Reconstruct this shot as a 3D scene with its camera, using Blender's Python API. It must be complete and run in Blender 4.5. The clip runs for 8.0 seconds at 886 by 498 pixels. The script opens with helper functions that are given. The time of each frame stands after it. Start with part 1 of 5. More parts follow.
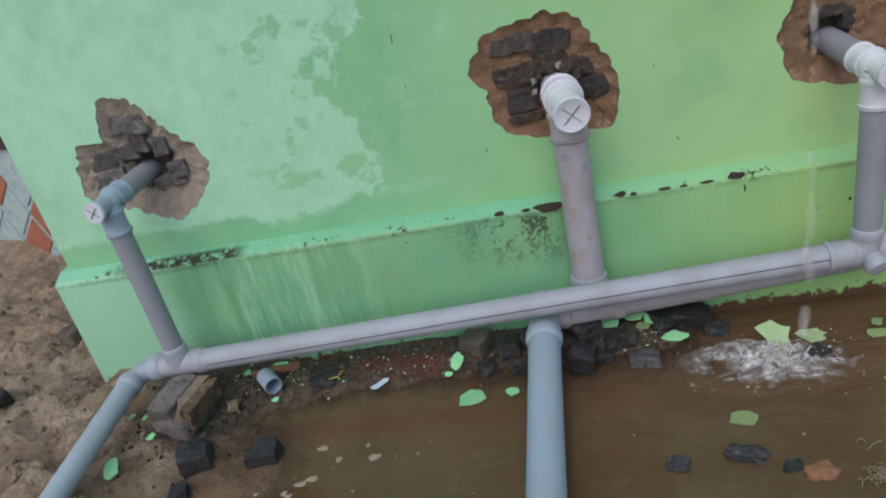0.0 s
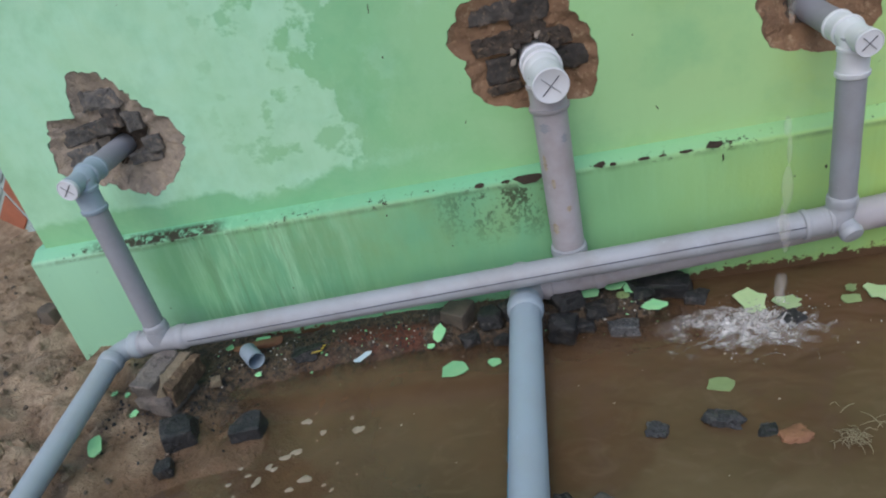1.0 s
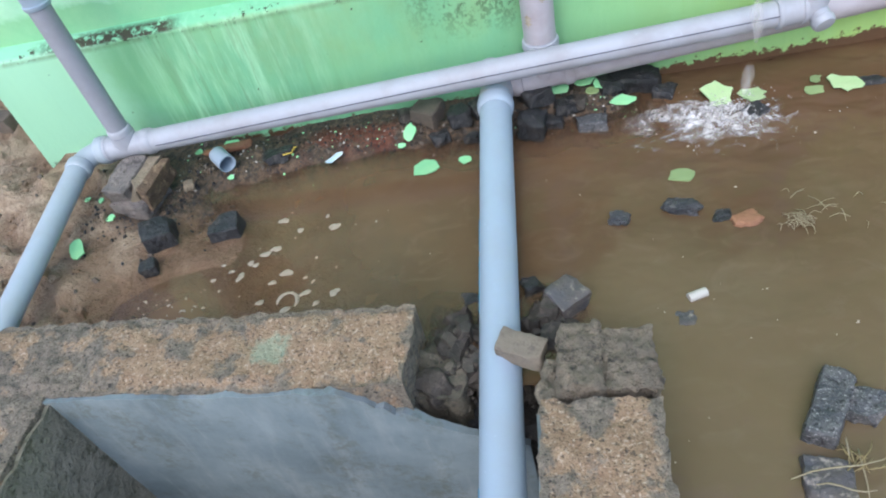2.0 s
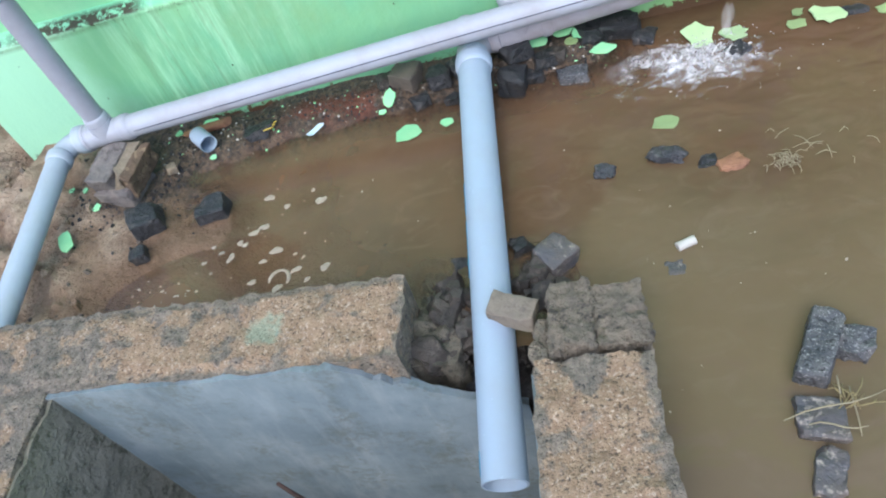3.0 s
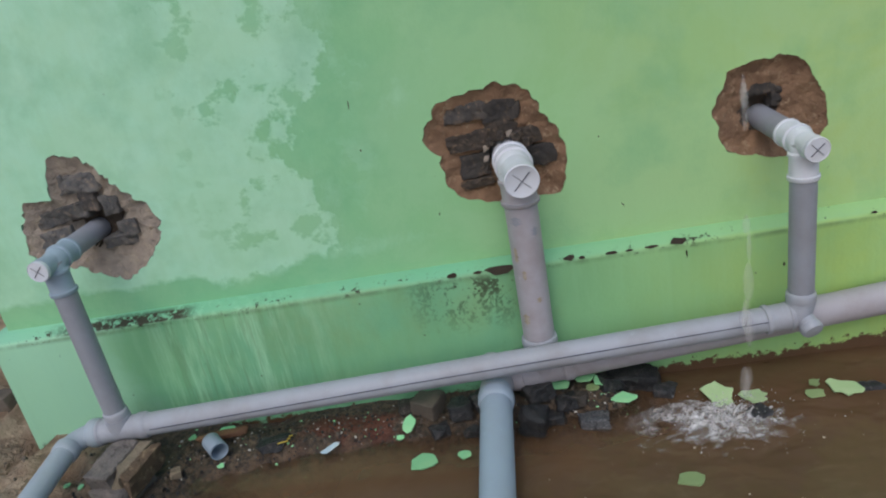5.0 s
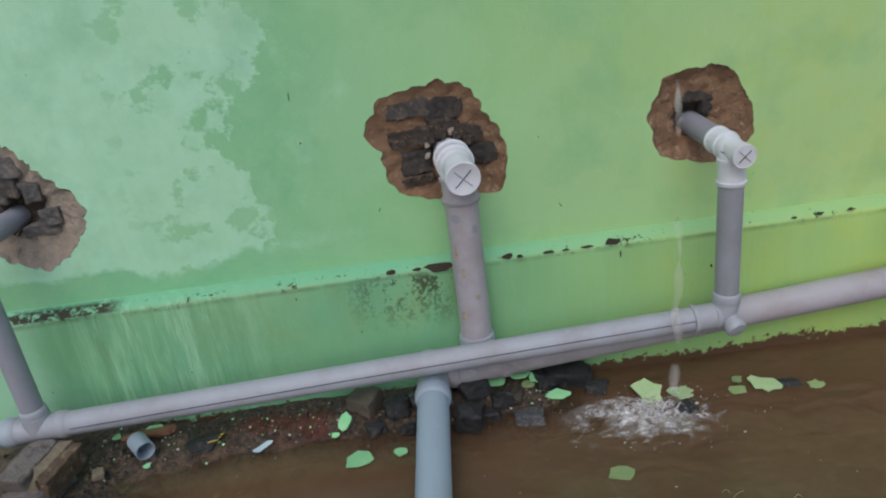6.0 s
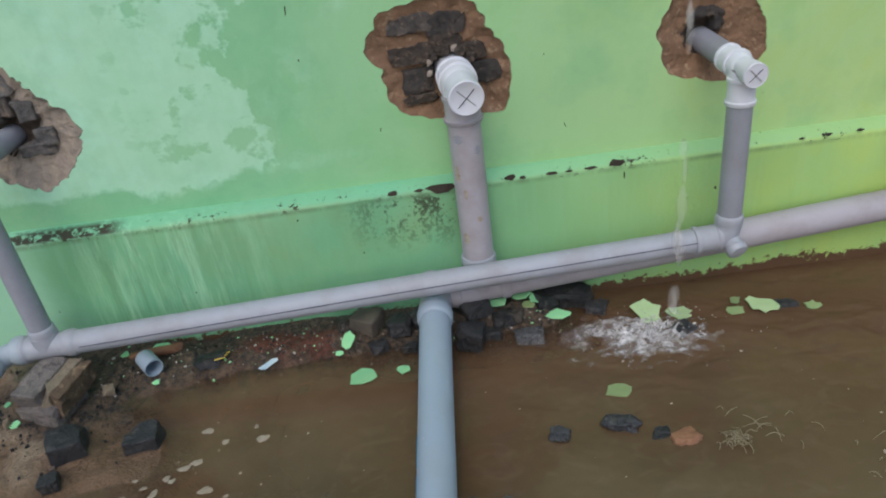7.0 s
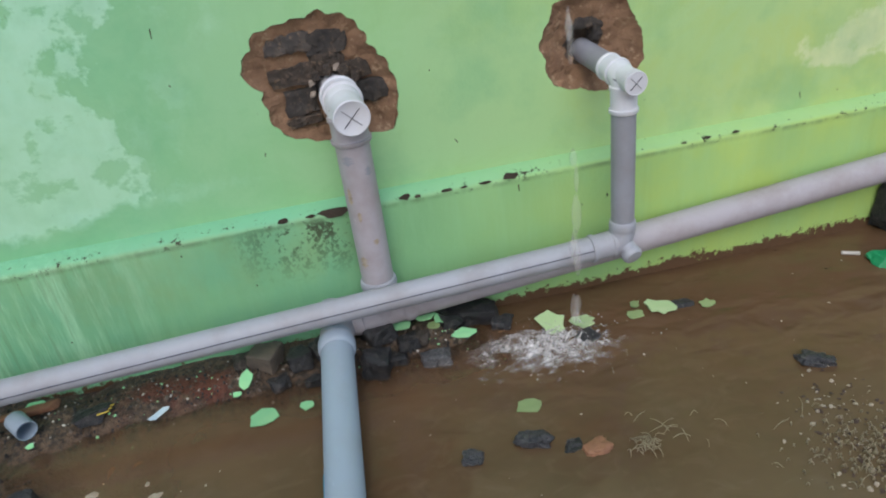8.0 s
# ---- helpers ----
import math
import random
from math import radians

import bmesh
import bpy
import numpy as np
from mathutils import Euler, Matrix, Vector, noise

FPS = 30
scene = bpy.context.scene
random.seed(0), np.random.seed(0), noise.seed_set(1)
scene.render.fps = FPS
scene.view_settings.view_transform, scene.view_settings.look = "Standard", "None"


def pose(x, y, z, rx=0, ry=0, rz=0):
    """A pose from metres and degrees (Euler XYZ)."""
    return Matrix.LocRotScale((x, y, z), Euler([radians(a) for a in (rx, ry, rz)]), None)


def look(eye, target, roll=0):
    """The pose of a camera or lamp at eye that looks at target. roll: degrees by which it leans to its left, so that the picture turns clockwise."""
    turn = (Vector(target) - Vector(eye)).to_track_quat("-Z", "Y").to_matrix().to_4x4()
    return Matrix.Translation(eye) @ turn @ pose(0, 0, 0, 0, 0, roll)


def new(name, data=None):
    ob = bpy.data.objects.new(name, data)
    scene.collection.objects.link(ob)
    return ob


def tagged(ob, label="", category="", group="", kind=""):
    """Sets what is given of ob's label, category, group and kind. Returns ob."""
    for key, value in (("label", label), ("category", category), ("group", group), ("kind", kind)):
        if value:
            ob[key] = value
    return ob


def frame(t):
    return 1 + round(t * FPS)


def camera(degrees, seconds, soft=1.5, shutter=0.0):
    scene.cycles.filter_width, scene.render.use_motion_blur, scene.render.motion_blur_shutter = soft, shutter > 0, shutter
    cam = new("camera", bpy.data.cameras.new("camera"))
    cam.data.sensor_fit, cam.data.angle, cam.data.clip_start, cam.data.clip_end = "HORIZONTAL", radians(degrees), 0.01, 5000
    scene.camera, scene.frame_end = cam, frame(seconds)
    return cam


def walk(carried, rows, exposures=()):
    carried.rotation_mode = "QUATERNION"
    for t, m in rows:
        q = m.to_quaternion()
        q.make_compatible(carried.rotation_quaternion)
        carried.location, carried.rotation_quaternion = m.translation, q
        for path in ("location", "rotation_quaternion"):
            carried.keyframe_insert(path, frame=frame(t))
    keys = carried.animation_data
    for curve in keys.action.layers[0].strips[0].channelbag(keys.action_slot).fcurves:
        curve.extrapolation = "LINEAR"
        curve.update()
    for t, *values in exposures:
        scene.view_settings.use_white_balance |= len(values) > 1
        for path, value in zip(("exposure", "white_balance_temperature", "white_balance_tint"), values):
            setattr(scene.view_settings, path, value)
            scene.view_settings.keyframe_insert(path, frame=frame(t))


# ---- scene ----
cam = camera(65.5, 8.0, soft=2.0)
PATH = [
    (0, (-0.069, -1.848, 1.24), (-0.403, -0.083, 0.361), -13.4),
    (0.5, (-0.066, -1.844, 1.247), (-0.39, -0.088, 0.347), -13.4),
    (1, (-0.062, -1.842, 1.245), (-0.361, -0.116, 0.28), -13.8),
    (1.5, (-0.075, -1.854, 1.248), (-0.353, -0.297, 0.024), -14.6),
    (2, (-0.079, -1.877, 1.242), (-0.359, -0.49, -0.17), -15.9),
    (2.2, (-0.075, -1.872, 1.247), (-0.374, -0.576, -0.247), -18.5),
    (3.3, (-0.041, -1.848, 1.249), (-0.344, -0.554, -0.245), -21.6),
    (3.5, (-0.046, -1.842, 1.254), (-0.333, -0.517, -0.217), -20.6),
    (4, (-0.054, -1.852, 1.251), (-0.293, -0.366, -0.066), -17.3),
    (4.5, (-0.055, -1.861, 1.247), (-0.273, -0.119, 0.288), -13.0),
    (5, (-0.065, -1.869, 1.247), (-0.24, -0.02, 0.504), -10.8),
    (5.2, (-0.076, -1.858, 1.258), (-0.13, -0.002, 0.516), -8.0),
    (6.3, (-0.083, -1.87, 1.239), (-0.073, -0.044, 0.421), -7.6),
    (6.5, (-0.091, -1.864, 1.253), (-0.09, -0.064, 0.38), -7.6),
    (7, (-0.086, -1.856, 1.248), (-0.104, -0.116, 0.263), -7.9),
    (7.5, (-0.06, -1.835, 1.243), (0.036, -0.087, 0.275), -8.6),
    (8, (-0.05, -1.803, 1.223), (0.198, -0.071, 0.254), -7.7),
]
# the clip's camera opens up as it tilts down to the dark ground
EXPOSURES = [(0, -0.15, 6100, 10), (1.0, -0.08, 6100, 10), (1.5, 0.40, 6000, 10), (2.0, 0.80, 5800, 10), (3.5, 0.98, 5700, 10), (4.0, 0.74, 5800, 10),
             (4.5, 0.12, 6100, 10), (5.0, -0.22, 6150, 10), (5.2, -0.26, 6200, 10), (6.5, -0.20, 6200, 10), (7.0, -0.06, 6150, 10), (8.0, 0.04, 6200, 10)]
walk(cam, [(t, look(eye, target, roll)) for t, eye, target, roll in PATH], EXPOSURES)

# ---- daylight: open shade under a bright hazy sky ----
world = bpy.data.worlds.new("sky")
scene.world = world
world.use_nodes = True
wn = world.node_tree.nodes
sky = wn.new("ShaderNodeTexSky")
sky.sky_type = "NISHITA"
sky.sun_disc = False
sky.sun_elevation = radians(48)
sky.sun_rotation = radians(200)
sky.dust_density = 3.0
sky.air_density = 1.2
wn["Background"].inputs["Strength"].default_value = 0.15
world.node_tree.links.new(sky.outputs[0], wn["Background"].inputs["Color"])
sun_data = bpy.data.lights.new("sun", "SUN")
sun_data.energy = 0.8
sun_data.angle = radians(40)
sun_data.color = (1.0, 0.97, 0.93)
sun = new("sun", sun_data)
sun.matrix_world = look((0.6, -3.0, 4.5), (0, 0, 0))


# ---- materials ----
class Mat:
    """Small builder for node materials."""

    def __init__(self, name, rough=0.7, metal=0.0, spec=0.5):
        self.m = bpy.data.materials.new(name)
        self.m.use_nodes = True
        self.n, self.l = self.m.node_tree.nodes, self.m.node_tree.links
        self.b = self.n["Principled BSDF"]
        self.b.inputs["Roughness"].default_value = rough
        self.b.inputs["Metallic"].default_value = metal
        self.b.inputs["Specular IOR Level"].default_value = spec
        self.tc = self.n.new("ShaderNodeTexCoord")

    def noise(self, scale, detail=4, rough=0.55, stretch=(1, 1, 1), dist=0.0, shift=(0, 0, 0)):
        mp = self.n.new("ShaderNodeMapping")
        mp.inputs["Scale"].default_value = stretch
        mp.inputs["Location"].default_value = shift
        self.l.new(self.tc.outputs["Object"], mp.inputs[0])
        t = self.n.new("ShaderNodeTexNoise")
        t.inputs["Scale"].default_value = scale
        t.inputs["Detail"].default_value = detail
        t.inputs["Roughness"].default_value = rough
        t.inputs["Distortion"].default_value = dist
        self.l.new(mp.outputs[0], t.inputs["Vector"])
        return t.outputs["Fac"]

    def axis(self, k):
        s = self.n.new("ShaderNodeSeparateXYZ")
        self.l.new(self.tc.outputs["Object"], s.inputs[0])
        return s.outputs[k]

    def ramp(self, fac, lo, hi, a=0.0, b=1.0):
        r = self.n.new("ShaderNodeMapRange")
        r.inputs["From Min"].default_value, r.inputs["From Max"].default_value = lo, hi
        r.inputs["To Min"].default_value, r.inputs["To Max"].default_value = a, b
        self.l.new(fac, r.inputs["Value"])
        return r.outputs[0]

    def math(self, op, a, b=0.0):
        r = self.n.new("ShaderNodeMath")
        r.operation = op
        for i, v in enumerate((a, b)):
            if isinstance(v, (int, float)):
                r.inputs[i].default_value = v
            else:
                self.l.new(v, r.inputs[i])
        return r.outputs[0]

    def mix(self, fac, a, b):
        r = self.n.new("ShaderNodeMix")
        r.data_type = "RGBA"
        if isinstance(fac, (int, float)):
            r.inputs[0].default_value = fac
        else:
            self.l.new(fac, r.inputs[0])
        for i, v in ((6, a), (7, b)):
            if isinstance(v, tuple):
                r.inputs[i].default_value = (*v, 1)
            else:
                self.l.new(v, r.inputs[i])
        return r.outputs[2]

    def color(self, c):
        if isinstance(c, tuple):
            self.b.inputs["Base Color"].default_value = (*c, 1)
        else:
            self.l.new(c, self.b.inputs["Base Color"])
        return self

    def rough(self, v):
        self.l.new(v, self.b.inputs["Roughness"])
        return self

    def bump(self, fac, dist, strength=1.0):
        bp = self.n.new("ShaderNodeBump")
        bp.inputs["Distance"].default_value = dist
        bp.inputs["Strength"].default_value = strength
        self.l.new(fac, bp.inputs["Height"])
        old = self.b.inputs["Normal"].links
        if old:
            self.l.new(old[0].from_socket, bp.inputs["Normal"])
        self.l.new(bp.outputs[0], self.b.inputs["Normal"])
        return self

    def tone(self, c, amount=0.25):
        """Vary a colour a little from piece to piece."""
        oi = self.n.new("ShaderNodeObjectInfo")
        v = self.ramp(oi.outputs["Random"], 0, 1, 1 - amount, 1 + amount)
        h = self.n.new("ShaderNodeHueSaturation")
        self.l.new(v, h.inputs["Value"])
        self.l.new(c, h.inputs["Color"])
        return h.outputs[0]


def wall_paint(name):
    m = Mat(name, 0.55, spec=0.4)
    x, z = m.axis(0), m.axis(2)
    # green that turns yellower along the wall, bounced light put into the colour
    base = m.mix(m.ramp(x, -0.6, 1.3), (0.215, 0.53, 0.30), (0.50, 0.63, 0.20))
    cloud = m.noise(1.6, 5, 0.6, shift=(3, 0, 1))
    base = m.mix(m.ramp(cloud, 0.35, 0.7, 0, 0.5), base, (0.30, 0.60, 0.27))
    # older chalky paint left on the far part, with a ragged edge
    edge = m.noise(3.6, 6, 0.60, shift=(1, 2, 7))
    e = m.math("ADD", x, m.ramp(edge, 0.3, 0.7, -0.30, 0.30))
    e = m.math("ADD", e, m.ramp(z, 0.5, 1.2, 0.10, -0.04))
    patch = m.math("MAXIMUM", m.ramp(e, -0.54, -0.58), m.ramp(m.math("ADD", e, m.ramp(z, 0.50, 0.58, -0.5, 0.0)), 1.52, 1.60))
    veil = m.math("MULTIPLY", m.ramp(e, -0.18, -0.50), m.ramp(m.noise(5.5, 6, 0.65, (1, 1, 0.8), shift=(4, 2, 9)), 0.50, 0.62, 0, 0.55))
    patch = m.math("MAXIMUM", patch, veil)
    isl = m.math("MULTIPLY", m.ramp(m.noise(8.5, 5, 0.6, (1, 1, 1.2), shift=(3, 6, 2)), 0.535, 0.585, 0, 0.85), m.math("MULTIPLY", m.ramp(x, -1.0, -0.8), m.ramp(x, 0.0, -0.4)))
    patch = m.math("MULTIPLY", patch, m.math("SUBTRACT", 1.0, isl))
    low = m.ramp(m.math("ADD", z, m.ramp(edge, 0.3, 0.7, -0.05, 0.05)), 0.505, 0.525)
    patch = m.math("MULTIPLY", patch, low)
    chalk = m.mix(m.noise(5, 4, shift=(5, 5, 5)), (0.38, 0.73, 0.49), (0.48, 0.78, 0.60))
    # the chalk takes the same painted-in yellow tint towards +x
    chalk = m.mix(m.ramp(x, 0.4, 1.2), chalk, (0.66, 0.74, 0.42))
    col = m.mix(m.math("MULTIPLY", patch, m.ramp(m.noise(11, 5, 0.6, shift=(2, 8, 1)), 0.3, 0.55, 0.65, 0.95)), base, chalk)
    # fine grime specks and faint runs
    sp = m.ramp(m.noise(38, 3, 0.7, shift=(9, 1, 4)), 0.705, 0.73)
    col = m.mix(m.math("MULTIPLY", sp, 0.45), col, (0.10, 0.15, 0.06))
    runs = m.ramp(m.noise(9, 4, 0.6, (3, 3, 0.22)), 0.52, 0.75, 0, 0.07)
    col = m.mix(runs, col, (0.20, 0.36, 0.14))
    # soft blotches of damp and touch-up paint
    bl = m.noise(2.6, 6, 0.66, shift=(6, 3, 2), dist=0.4)
    col = m.mix(m.ramp(bl, 0.44, 0.56, 0, 0.26), col, (0.40, 0.66, 0.38))
    dk = m.noise(3.3, 5, 0.6, shift=(1, 7, 5))
    col = m.mix(m.ramp(dk, 0.50, 0.66, 0, 0.35), col, (0.155, 0.42, 0.215))
    m.color(col)
    m.bump(m.noise(7, 4, 0.5), 0.008, 0.5)
    m.bump(m.noise(120, 3, 0.6), 0.0012, 0.5)
    m.bump(patch, 0.0012, 0.6)
    return m.m


def plinth_paint(name):
    m = Mat(name, 0.5, spec=0.4)
    x, z = m.axis(0), m.axis(2)
    n1 = m.noise(4.5, 5, 0.6)
    # the wall's yellowish bounce tint along x, put into this colour too
    col = m.mix(m.ramp(x, -0.1, 0.9), (0.175, 0.44, 0.25), (0.39, 0.56, 0.15))
    col = m.mix(m.ramp(n1, 0.35, 0.7, 0, 0.55), col, (0.25, 0.52, 0.24))
    # clean pale end of the plinth
    pale = m.ramp(m.math("ADD", x, m.ramp(n1, 0.3, 0.7, -0.08, 0.08)), -1.18, -1.34)
    col = m.mix(m.math("MULTIPLY", pale, 0.75), col, (0.37, 0.66, 0.46))
    # rain runs: long narrow vertical streaks
    st = m.noise(20, 5, 0.72, (1, 1, 0.09), shift=(2, 0, 0))
    zone = m.math("MULTIPLY", m.ramp(x, -1.25, -1.1), m.ramp(x, -0.55, -0.8))
    zone = m.math("ADD", m.math("MULTIPLY", zone, 0.8), 0.08)
    col = m.mix(m.math("MULTIPLY", m.ramp(st, 0.48, 0.64), m.math("MULTIPLY", zone, 0.70)), col, (0.40, 0.72, 0.46))
    dark_run = m.noise(34, 4, 0.7, (1, 1, 0.07), shift=(8, 0, 3))
    col = m.mix(m.math("MULTIPLY", m.ramp(dark_run, 0.56, 0.64), m.math("MULTIPLY", zone, 0.45)), col, (0.13, 0.25, 0.13))
    # grey-brown grime over the middle stretch
    g = m.math("MULTIPLY", m.ramp(x, -1.2, -0.8), m.ramp(x, 0.25, 0.0))
    g = m.math("MULTIPLY", g, m.ramp(m.noise(6, 5, 0.65, (1, 1, 0.6), shift=(4, 4, 4)), 0.38, 0.68, 0.05, 0.45))
    g = m.math("MULTIPLY", g, m.ramp(z, 0.16, 0.28))
    col = m.mix(g, col, (0.22, 0.29, 0.11))
    # ledge lip: mint paint, lightened for the light the ledge catches
    lip = m.ramp(z, 0.421, 0.428)
    col = m.mix(m.math("MULTIPLY", lip, 0.55), col, m.mix(m.ramp(x, -0.2, 1.0), (0.19, 0.53, 0.33), (0.31, 0.55, 0.27)))
    # edge shading painted in as a ragged dark line below the lip
    lip_shade = m.math("MULTIPLY", m.ramp(z, 0.400, 0.412), m.ramp(z, 0.421, 0.416))
    lip_shade = m.math("MULTIPLY", lip_shade, m.ramp(m.noise(12, 5, 0.7, (1, 1, 0.3)), 0.35, 0.60, 0.0, 0.55))
    col = m.mix(lip_shade, col, (0.10, 0.16, 0.075))
    # black mould along the lip and a patch below it
    mo = m.noise(46, 4, 0.75, (1, 1, 1.4))
    big = m.noise(5, 2, 0.5, shift=(0.4, 0, 0))
    lipz = m.math("MULTIPLY", m.ramp(z, 0.405, 0.420), m.ramp(z, 0.440, 0.430))
    f = m.math("MULTIPLY", m.ramp(m.math("ADD", mo, m.ramp(big, 0.3, 0.75, -0.12, 0.08)), 0.585, 0.615), lipz)
    far = m.math("MULTIPLY", m.math("MULTIPLY", m.ramp(x, -1.5, -1.4), m.ramp(x, -1.0, -1.06)), m.math("MULTIPLY", m.ramp(z, 0.418, 0.424), m.ramp(z, 0.446, 0.438)))
    f = m.math("MAXIMUM", f, m.math("MULTIPLY", far, m.ramp(mo, 0.42, 0.5)))
    px = m.math("MULTIPLY", m.ramp(x, -0.40, -0.22), m.ramp(x, -0.03, -0.07))
    pz = m.math("MULTIPLY", m.ramp(z, 0.22, 0.37), m.ramp(z, 0.42, 0.40))
    pm = m.math("MULTIPLY", m.math("MULTIPLY", px, pz), m.ramp(m.math("ADD", m.noise(85, 4, 0.8, (1, 1, 0.9)), m.ramp(m.noise(17, 2, 0.5, (1, 1, 0.35), shift=(3.2, 0, 0)), 0.35, 0.65, -0.14, 0.08)), 0.50, 0.535))
    f = m.math("MAXIMUM", f, m.math("MULTIPLY", pm, 0.85))
    sp = m.ramp(m.noise(30, 3, 0.7, shift=(7, 7, 2)), 0.72, 0.75)
    f = m.math("MAXIMUM", f, m.math("MULTIPLY", sp, 0.5))
    col = m.mix(f, col, (0.035, 0.035, 0.018))
    # mud splashed and flaking off at the foot
    foot = m.math("ADD", z, m.ramp(m.noise(45, 5, 0.75), 0.25, 0.75, -0.030, 0.030))
    foot = m.math("ADD", foot, m.ramp(m.noise(5, 3, 0.6), 0.3, 0.7, -0.012, 0.012))
    col = m.mix(m.ramp(foot, 0.034, 0.026), col, (0.10, 0.055, 0.028))
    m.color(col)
    m.bump(m.noise(6, 5, 0.55), 0.010, 0.6)
    m.bump(m.noise(90, 3, 0.6), 0.0015, 0.6)
    m.bump(f, 0.001, 0.6)
    return m.m


def plain(name, c1, c2, scale, rough, bump=0.002, fine=90, tone=0.0, spec=0.5, c3=None):
    m = Mat(name, rough, spec=spec)
    col = m.mix(m.ramp(m.noise(scale, 5, 0.6), 0.32, 0.68), c1, c2)
    if c3:
        col = m.mix(m.ramp(m.noise(fine * 0.6, 4, 0.7, shift=(3, 3, 3)), 0.55, 0.66), col, c3)
    if tone:
        col = m.tone(col, tone)
    m.color(col)
    m.bump(m.noise(scale * 2.5, 5, 0.65), bump * 2.5, 0.7)
    m.bump(m.noise(fine, 4, 0.7), bump, 0.8)
    return m.m


def pvc(name, c, dirt, amount):
    m = Mat(name, 0.38, spec=0.45)
    d = m.ramp(m.noise(7, 6, 0.65), 0.42, 0.72, 0, amount)
    col = m.mix(d, c, dirt)
    sc = m.ramp(m.noise(60, 3, 0.7, (1, 1, 0.25)), 0.66, 0.72, 0, 0.35)
    col = m.mix(sc, col, tuple(min(1, v * 1.35) for v in c))
    m.color(col)
    m.rough(m.ramp(m.noise(12, 4), 0.3, 0.7, 0.40, 0.62))
    m.bump(m.noise(25, 3), 0.0006, 0.5)
    return m.m


